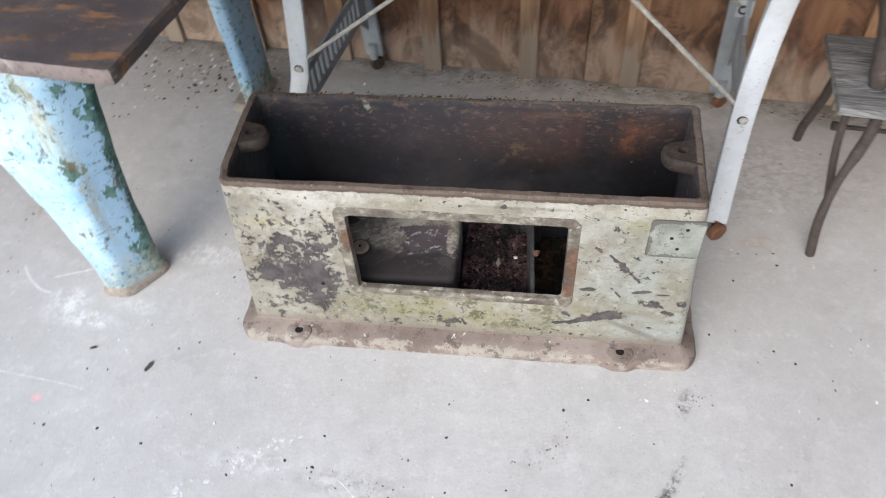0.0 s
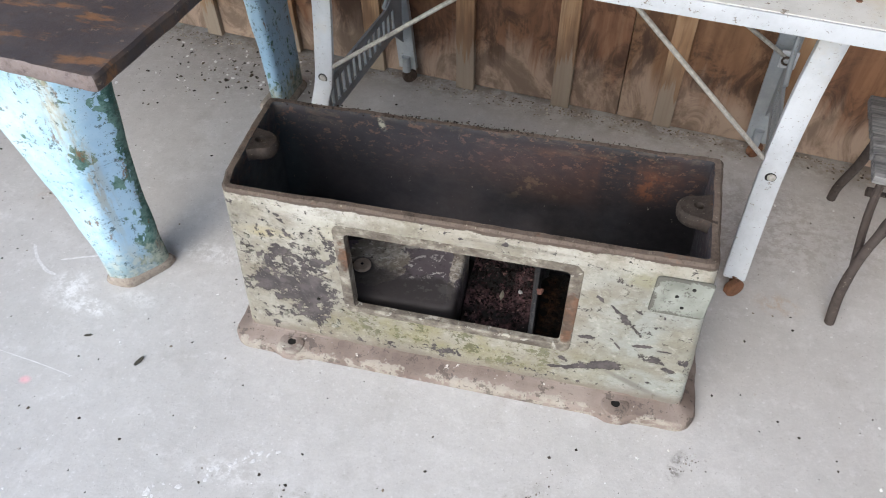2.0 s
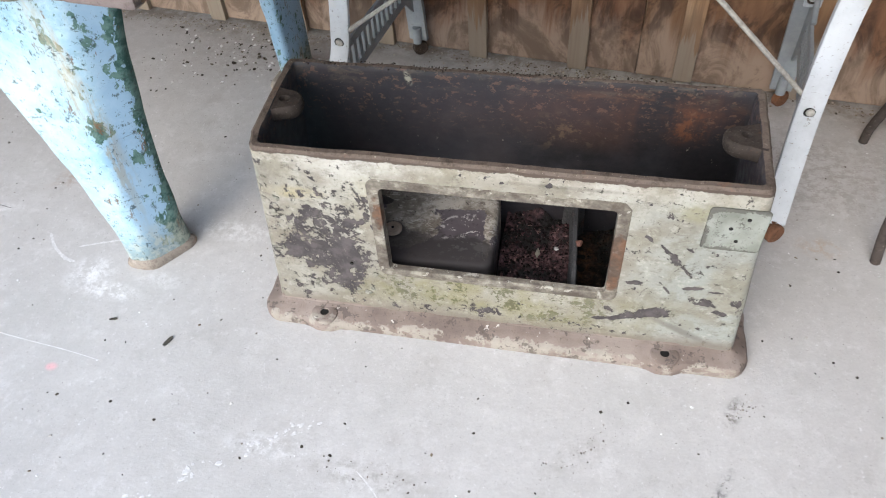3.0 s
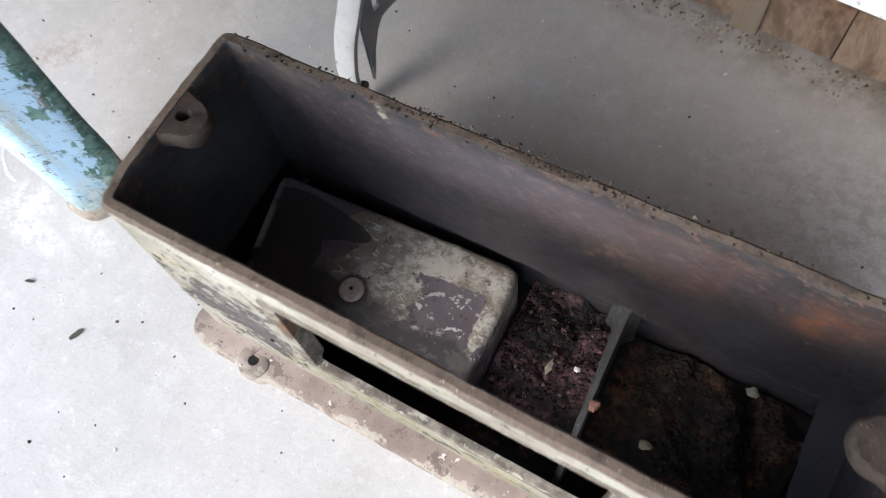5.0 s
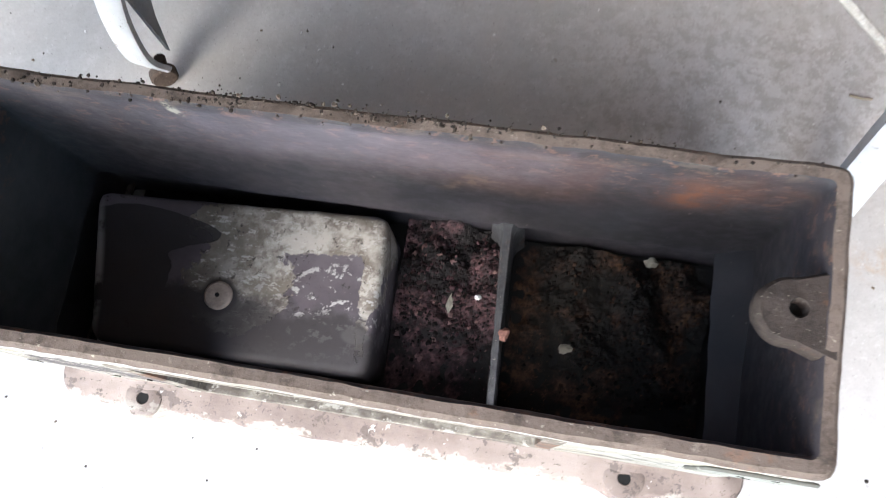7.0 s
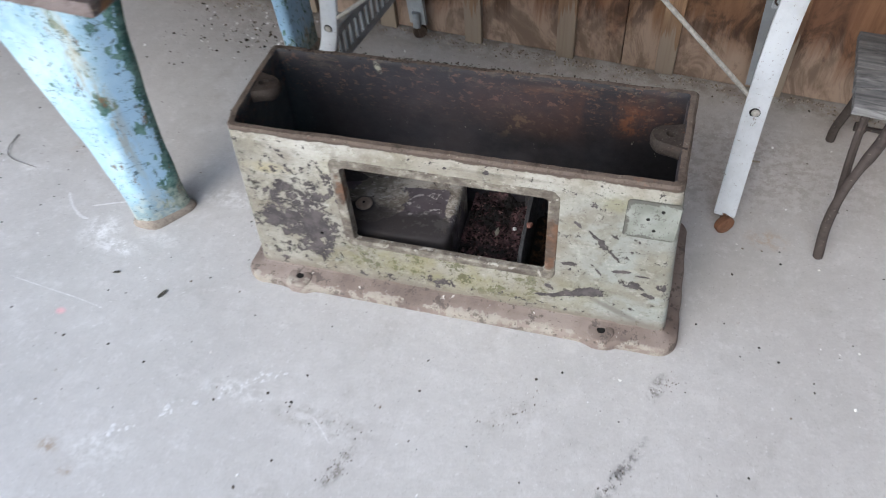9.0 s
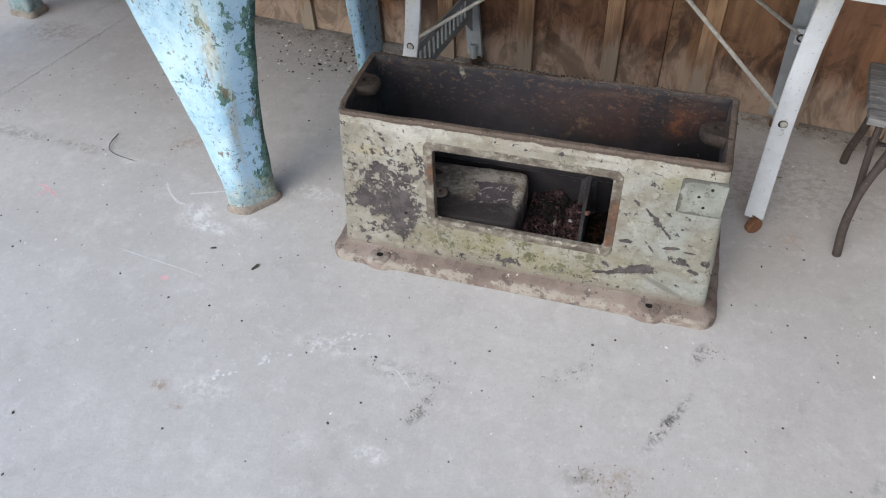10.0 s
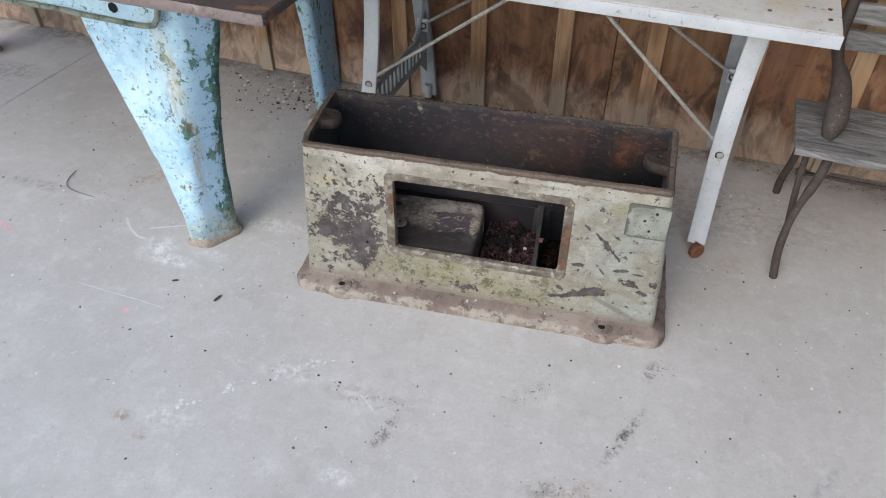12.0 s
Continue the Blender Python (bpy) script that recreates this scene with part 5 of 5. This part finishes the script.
# ---- white table on cast legs ----
WT = pose(0.1, 0.507, 0, 0, 0, -7.7)
white = thing("white_table", WT, "old white-painted table with cast legs, casters and tie rods", "table")
LX = (-0.585, 0.535)


def build_white_table():
    bm = box(1.42, 0.64, 0.036, (0.003, 0.230, 0.742), 0.004)
    roughen(bm, 0.0015, 15)
    part("tabletop", bm, WORNTOP, white, "worn white painted wooden top with bare patches")
    part("edge_board", box(1.424, 0.006, 0.034, (0.003, -0.093, 0.742), 0.002), WHITE, white)
    for x, y in ((0.685, -0.01), (0.685, 0.055), (0.545, -0.005), (0.50, 0.1), (0.28, -0.02)):
        part("nail_head", disc(0.006, 0.7775, 0.7792, (x, y), 8), RUSTY, white)
    for lx in LX:
        s = 1 if lx > 0 else -1
        # front leg: a slightly bowed, flat cast strip with side flanges
        path = ([(0.0, -0.045, 0.045), (-0.003, -0.004, 0.20), (-0.005, 0.020, 0.36), (-0.002, 0.022, 0.55), (0.008, 0.006, 0.743)] if s > 0 else
                [(-0.037, -0.050, 0.045), (-0.030, -0.074, 0.12), (-0.016, -0.068, 0.22), (0.004, -0.05, 0.31), (0.016, -0.038, 0.375), (0.024, -0.014, 0.55), (0.024, 0.009, 0.743)])
        loops = []
        pts = smooth_path(path, 6)
        for i, p in enumerate(pts):
            w, fl = (0.0265, 0.026) if s > 0 else (0.0245, 0.013)
            loops.append([Vector((lx + p.x + a * w, p.y + b, p.z)) for a, b in ((-1, 0.003), (-0.8, 0), (0.8, 0), (1, 0.003), (1, fl), (0.86, fl), (0.82, 0.006), (-0.82, 0.006), (-0.86, fl), (-1, fl))])
        front = part("leg", loft(loops), WHITE, white)
        hole = next(p for p in pts if p.z > (0.325 if s > 0 else 0.37))
        bm = bmesh.new()
        hm = pose(lx + hole.x, hole.y, hole.z, 90, 0, 0)
        part("bolt_ring", disc(0.0125, 0, 0.0012, (0, 0), 16, 0, hm), HOLE, front)
        part("bolt", disc(0.0095, 0, 0.006, (0.0015, 0.0015), 12, 0.002, hm), STEEL, front, "small steel bolt head")
        # back leg
        path = [(0.0, 0.525, 0.05), (-0.006, 0.515, 0.2), (-0.014, 0.49, 0.4), (-0.016, 0.45, 0.58), (-0.016, 0.42, 0.743)]
        loops = [[Vector((lx + p.x + a * 0.030, p.y + b, p.z)) for a, b in ((-1, -0.012), (1, -0.012), (1, 0.004), (0.7, 0.004), (0.6, -0.005), (-0.6, -0.005), (-0.7, 0.004), (-1, 0.004))] for p in smooth_path(path, 5)]
        back = part("leg", loft(loops), GREY, white, "bare grey cast back leg")
        part("socket", tube([(lx, 0.505, 0.10), (lx, 0.505, 0.045)], 0.014, 12), GREY, back)
        # pierced side web between the legs
        build_web(lx)
        for wy, wx in ((-0.041 if s > 0 else -0.034, lx + (0.0 if s > 0 else -0.041)), (0.525, lx)):
            caster(wx, wy)
        # eyes and rods that brace the top
        inward = -s
        for y, z, x1, ytop in ((0.03 if s > 0 else -0.03, 0.35 if s > 0 else 0.385, 0.139 if s > 0 else -0.125, 0.015), (0.44, 0.38, -0.02 if s > 0 else -0.08, 0.43)):
            plate = part("bracket", box(0.042, 0.008, 0.05, (lx + inward * 0.006, y + (0.004 if y > 0.2 else 0.018), z - 0.03), 0.003), WHITE, white)
            if y > 0.2:
                ex = lx + inward * 0.010
                eye = [(ex + 0.011 * math.cos(a), y - 0.003, z - 0.006 + 0.011 * math.sin(a)) for a in (2 * math.pi * i / 10 for i in range(11))]
                part("eye", tube(eye, 0.0032, 6), DARKRUST, plate)
            rod = tube([(lx + inward * 0.0, y + 0.012, z - 0.006), (lx + inward * 0.012, y + 0.002, z), (x1 + (x1 - lx) * 0.105, ytop, 0.743)], 0.0055, 8)
            part("rod", rod, STEEL, white, "dull steel tie rod")


def build_web(lx):
    """A cast web with a row of slots, arched up to the legs."""
    y0, y1, zt, zb = 0.03 if lx > 0 else -0.03, 0.485, 0.335, 0.225
    x = lx - 0.004
    bm = bmesh.new()
    th = 0.008
    n = 13
    ys = [y0, y0 + 0.02]
    step = (y1 - y0 - 0.08) / n
    for k in range(n):
        ys += [y0 + 0.03 + k * step + 0.006, y0 + 0.03 + k * step + step * 0.52 + 0.006]
    ys.append(y1)

    def top(y):
        return zt + 0.10 * max(0.0, 1 - (y1 - y) / 0.13) ** 2.2 + 0.05 * max(0.0, 1 - (y - y0) / 0.06) ** 2

    def low(y):
        return zb + 0.0 - 0.06 * max(0.0, 1 - (y1 - y) / 0.08) ** 2 - 0.13 * max(0.0, 1 - (y - y0) / 0.06) ** 2.0
    rows = lambda y: [low(y), zb + 0.024, zt - 0.022, top(y)]
    v = {}
    for i, y in enumerate(ys):
        for j, z in enumerate(rows(y)):
            for s in (0, 1):
                v[i, j, s] = bm.verts.new((x + s * th, y, z))
    full = set()
    for i in range(len(ys) - 1):
        slot = i >= 2 and i % 2 == 0 and i < len(ys) - 2
        for j in range(3):
            if slot and j == 1:
                continue
            full.add((i, j))
    for i, j in full:
        for s in (0, 1):
            f = [v[i, j, s], v[i + 1, j, s], v[i + 1, j + 1, s], v[i, j + 1, s]]
            bm.faces.new(f if s else f[::-1])
        for di, dj, a, b in ((-1, 0, (0, 0), (0, 1)), (1, 0, (1, 0), (1, 1)), (0, -1, (0, 0), (1, 0)), (0, 1, (0, 1), (1, 1))):
            if (i + di, j + dj) not in full:
                p, q = (i + a[0], j + a[1]), (i + b[0], j + b[1])
                bm.faces.new((v[(*p, 0)], v[(*q, 0)], v[(*q, 1)], v[(*p, 1)]))
    web = part("web", bm, GREY, white, "grey cast web pierced with a row of slots", smooth=False)
    arch = tube(smooth_path([(lx, 0.485, 0.60), (lx, 0.455, 0.52), (lx, 0.455, 0.45), (lx, 0.43, 0.385), (lx, 0.37, 0.345)], 5), 0.007, 8)
    part("arch", arch, GREY, web)


def caster(x, y):
    c = part("caster", disc(0.025, -0.011, 0.011, (0, 0), 22, 0.004, pose(x + 0.006, y - 0.014, 0.0255, 90, 0, 42)), RUSTY if x > 0.3 else DARKRUST, white, "rusty caster wheel")
    part("fork", tube([(x, y + 0.006, 0.05), (x, y, 0.022)], [0.011, 0.007], 8), RUSTY if x > 0.3 else DARKRUST, c)


build_white_table()

# ---- slatted bench ----
BENCH = pose(0.808, 0.408, 0, 0, 0, -7.5)
bench = thing("slatted_bench", BENCH, "small bench with silvered wood slats on brown iron ends", "bench")


def build_bench():
    for k, y in enumerate((0.035, 0.117, 0.199, 0.281)):
        bm = box(1.25, 0.074, 0.022, (0.625, y, 0.392 - 0.004 * k), 0.004)
        roughen(bm, 0.0025, 16, k)
        part("seat_slat", bm, GREYWOOD, bench)
    for k, z in enumerate((0.560, 0.632, 0.704)):
        bm = box(1.18, 0.02, 0.058, (0.655, 0.36 + 0.02 * k, z), 0.004)
        roughen(bm, 0.0025, 16, k + 9)
        part("back_slat", bm, GREYWOOD, bench)
    for x in (0.06, 1.18):
        end = part("end_frame", tube(smooth_path([(x - 0.01, 0.03, 0.385), (x, 0.18, 0.372), (x, 0.34, 0.378)], 5), 0.011, 8), IRON, bench, "brown iron end frame")
        part("leg", tube(smooth_path([(x, -0.06, 0.0), (x - 0.014, -0.055, 0.11), (x - 0.008, -0.035, 0.22), (x + 0.026, 0.01, 0.33), (x + 0.040, 0.05, 0.382)], 5), [0.012] * 8 + [0.011] * 5 + [0.014] * 8, 10), IRON, end)
        part("leg", tube(smooth_path([(x - 0.006, 0.40, 0.0), (x - 0.008, 0.385, 0.06), (x, 0.345, 0.17), (x, 0.31, 0.27), (x, 0.27, 0.378)], 5), 0.0125, 10), IRON, end)
        part("brace", tube(smooth_path([(x - 0.010, 0.10, 0.378), (x - 0.010, 0.085, 0.30), (x - 0.010, 0.045, 0.235), (x - 0.012, -0.040, 0.175)], 5), 0.0095, 8), IRON, end)
        part("collar", tube([(x - 0.012, 0.147, 0.252), (x + 0.014, 0.147, 0.252)], 0.012, 10), IRON, end)
        part("arm", tube(smooth_path([(x + 0.022, 0.085, 0.415), (x + 0.026, 0.10, 0.47), (x + 0.018, 0.16, 0.54), (x, 0.225, 0.575), (x - 0.006, 0.30, 0.61), (x + 0.004, 0.365, 0.69), (x + 0.012, 0.40, 0.80)], 5), [0.016, 0.021, 0.026, 0.029, 0.031, 0.032, 0.032, 0.031, 0.030, 0.029, 0.027, 0.025, 0.023, 0.021] + [0.017] * 17, 10), IRON, end)
    part("stretcher", tube([(0.06, 0.147, 0.252), (1.18, 0.147, 0.252)], 0.006, 8), IRON, bench)


build_bench()

# ---- litter, grit, twigs ----
WALL_U = Vector((math.cos(radians(-7.06)), math.sin(radians(-7.06)), 0))
WALL_N = Vector((-WALL_U.y, WALL_U.x, 0))


def by_wall(rng):
    u, d = rng.uniform(-2.4, 1.6), -0.012 - abs(rng.gauss(0, 0.03))
    if noise.noise(Vector((u * 3.1, 7, 1))) < -0.1 and rng.random() < 0.8:
        d *= 0.4
    p = Vector((0, 1.0815, 0)) + WALL_U * u + WALL_N * d
    return p.x, p.y, 0.0


def by_leg(rng):
    cx, cy, s = rng.choice(((-1.25, 1.12, 0.09), (-1.0, 1.08, 0.06), (-0.93, 0.98, 0.07), (-1.12, 1.0, 0.12), (-0.78, 0.95, 0.14), (-1.05, 0.9, 0.2), (-0.9, 1.1, 0.05)))
    p = Vector((cx + rng.gauss(0, s), cy + rng.gauss(0, s * 0.5), 0))
    p.y = min(p.y, 1.19)
    return p.x, p.y, 0.0


def on_floor(rng):
    while True:
        x, y = rng.uniform(-2.1, 1.5), rng.uniform(-1.2, 1.05)
        if not (-0.56 < x < 0.56 and -0.07 < y < 0.39):
            return x, y, 0.0


chips("leaf_litter", 2200, by_wall, (0.0012, 0.0065), LITTER, "dry leaf litter and wood crumbs along the foot of the wall", "litter", 5, 0.25)
chips("grit", 420, by_leg, (0.0010, 0.0105), GRIT, "dark grit and crumbs on the slab by the wall", "grit", 6, 0.3)
SPOTS = ((0.396, -0.44, 0.483, -0.272, 0.006), (0.41, -0.41, 0.46, -0.32, 0.009), (0.505, -0.14, 0.535, -0.095, 0.009), (-0.152, -0.512, -0.116, -0.432, 0.008), (0.23, -0.55, 0.33, -0.50, 0.018), (0.14, -0.32, 0.257, -0.21, 0.012),
         (-0.15, -0.50, -0.125, -0.45, 0.012), (-0.32, -0.374, -0.1, -0.384, 0.018), (0.32, -0.57, 0.40, -0.53, 0.018), (-2.0, 0.27, -1.6, 0.24, 0.012), (-2.09, 0.93, -2.06, 0.97, 0.012), (-2.155, 0.45, -2.06, 1.1, 0.004), (-2.155, 0.45, -2.10, 0.8, 0.004))


def in_spots(rng):
    x, y, p, q, s = rng.choice(SPOTS)
    t = rng.random() ** 0.7
    return x + (p - x) * t + rng.gauss(0, s), y + (q - y) * t + rng.gauss(0, s), 0.0


chips("crumbs", 560, in_spots, (0.0007, 0.004), CRUMB, "clusters of dark crumbs on the slab", "crumbs", 8, 0.35)
chips("grit", 1250, on_floor, (0.0008, 0.0066), GRIT, "scattered grit and tiny white chips on the slab", "grit", 7, 0.3)


DRYLEAF = mat_plain("dry_leaf", (0.085, 0.078, 0.062), 0.8, 0.4, 90)


def leaf(x, y, size, turn, label):
    bm = bmesh.new()
    n = 9
    for k in range(n):
        a = 2 * math.pi * k / n
        r = size * (0.75 + 0.25 * math.cos(2 * a)) * (1 + 0.3 * noise.noise(Vector((x * 30 + k, y, 0))))
        bm.verts.new((r * math.cos(a), r * 0.6 * math.sin(a), 0.002 + 0.3 * size * noise.noise(Vector((k * 0.7, x * 9, y))) ** 2))
    vs = bm.verts[:]
    f = bm.faces.new(vs)
    bmesh.ops.extrude_face_region(bm, geom=[f])
    for v in vs:
        v.co.z += 0.0015
    ob = part("leaf_scrap", bm, DRYLEAF)
    ob.matrix_world = pose(x, y, 0.0005, 0, 0, turn)
    tagged(ob, label, "leaf")


leaf(-0.740, -0.140, 0.0155, 70, "small dark curled leaf scrap on the concrete")
leaf(-0.90, -0.10, 0.010, 20, "small dark leaf scrap on the concrete")
twig = part("twig", tube(smooth_path([(-1.535, 0.335, 0.006), (-1.53, 0.275, 0.004), (-1.49, 0.235, 0.003), (-1.38, 0.212, 0.004)], 6), [0.0018 - 0.00006 * k for k in range(19)], 6), IRON)
tagged(twig, "thin curved dry twig on the concrete", "twig")
stick = part("twig", tube([(0.685, 0.665, 0.003), (0.705, 0.66, 0.004), (0.722, 0.662, 0.003)], 0.0025, 6), LITTER)
tagged(stick, "short dark twig on the concrete", "twig")



def ribbon(name, points, width, material, label, seed=0):
    """A thin ragged mark of chalk or paint on the slab."""
    pts = smooth_path([(x, y, 0) for x, y in points], 10)
    left, right = [], []
    for k, q in enumerate(pts):
        d = (pts[min(k + 1, len(pts) - 1)] - pts[max(k - 1, 0)]).normalized()
        side = Vector((-d.y, d.x, 0))
        w = width * (0.55 + 0.9 * abs(noise.noise(Vector((k * 0.7, seed, 3))))) * min(1.0, 0.25 + min(k, len(pts) - 1 - k) * 0.3)
        left.append(q + side * w)
        right.append(q - side * w)
    outline = [(v.x, v.y) for v in left + right[::-1]]
    tagged(part(name, prism(outline, 0.0001, 0.0006), material, smooth=False), label, "floor mark")


CHALK, PINK = mat_plain("chalk", (0.74, 0.735, 0.74), 0.9, 0.25, 120), mat_plain("pink_paint", (0.80, 0.50, 0.53), 0.8, 0.3, 120)
ribbon("chalk_line", [(-1.186, -0.173), (-1.08, -0.186), (-0.97, -0.198), (-0.874, -0.212)], 0.0014, CHALK, "thin pale chalk line on the concrete", 1)
ribbon("chalk_scuff", [(-1.214, 0.142), (-1.177, 0.100), (-1.129, 0.066), (-1.093, 0.057)], 0.006, CHALK, "pale curved chalk scuff on the concrete by the table leg", 2)
ribbon("chalk_scuff", [(-1.11, 0.107), (-1.063, 0.126), (-0.999, 0.149)], 0.003, CHALK, "pale straight chalk scuff on the concrete by the table leg", 3)
ribbon("chalk_scuff", [(-0.225, -0.372), (-0.19, -0.40), (-0.165, -0.425)], 0.002, CHALK, "short pale scratch on the concrete", 4)
ribbon("paint_mark", [(-1.633, 0.028), (-1.585, 0.012), (-1.523, -0.021)], 0.006, PINK, "faded pink paint stroke on the concrete", 5)
ribbon("paint_mark", [(-1.585, 0.012), (-1.590, -0.010), (-1.600, -0.03)], 0.005, PINK, "faded pink paint stroke on the concrete", 6)


def along_trail(rng):
    t = rng.random()
    return -0.68 + 0.34 * t + rng.gauss(0, 0.008), -0.525 + 0.255 * t + rng.gauss(0, 0.008), 0.0


chips("chalk_dabs", 70, along_trail, (0.002, 0.011), CHALK, "trail of pale chalk dabs on the concrete", "chalk", 31, 0.05, 1)


# ---- lifted paint and dirt on the base ----
def build_flakes():
    rng = random.Random(12)
    spots = [(-0.472, 0.212), (-0.457, 0.222), (-0.285, 0.098), (-0.305, 0.108), (-0.272, 0.112), (-0.40, 0.115), (-0.262, 0.16), (-0.455, 0.33), (-0.44, 0.365)]
    for x, z in spots:
        n, s = rng.choice((8, 9, 10)), rng.uniform(0.005, 0.010)
        pts = [(s * rng.uniform(0.4, 1.1) * math.cos(2 * math.pi * k / n), s * rng.uniform(0.6, 1.6) * math.sin(2 * math.pi * k / n)) for k in range(n)]
        m = pose(x, -0.002, z, 90 + rng.uniform(-14, 6), 0, 0) @ pose(0, 0, 0, 0, rng.uniform(-12, 12), rng.uniform(0, 360))
        part("paint_flake", prism(pts, -0.0006, 0.0006, m), FLAKE, base, smooth=False)


FLAKE = mat_plain("lifted_paint", (0.30, 0.29, 0.24), 0.6, 0.6, 90)
build_flakes()


def on_rim(rng):
    x = rng.gauss(-0.05, 0.20)
    x = max(-0.45, min(0.45, x))
    return x, 0.291 + 0.004 * x + abs(rng.gauss(0, 0.005)) * rng.choice((1, -1, -1)), 0.4915


chips("rim_dirt", 1000, on_rim, (0.0007, 0.0045), mat_pieces("dirt", (0.0, (0.015, 0.012, 0.010)), (0.7, (0.045, 0.035, 0.029)), (0.95, (0.13, 0.105, 0.085))), "dark crumbly dirt along the back rim of the base", "dirt", 21, 0.45)
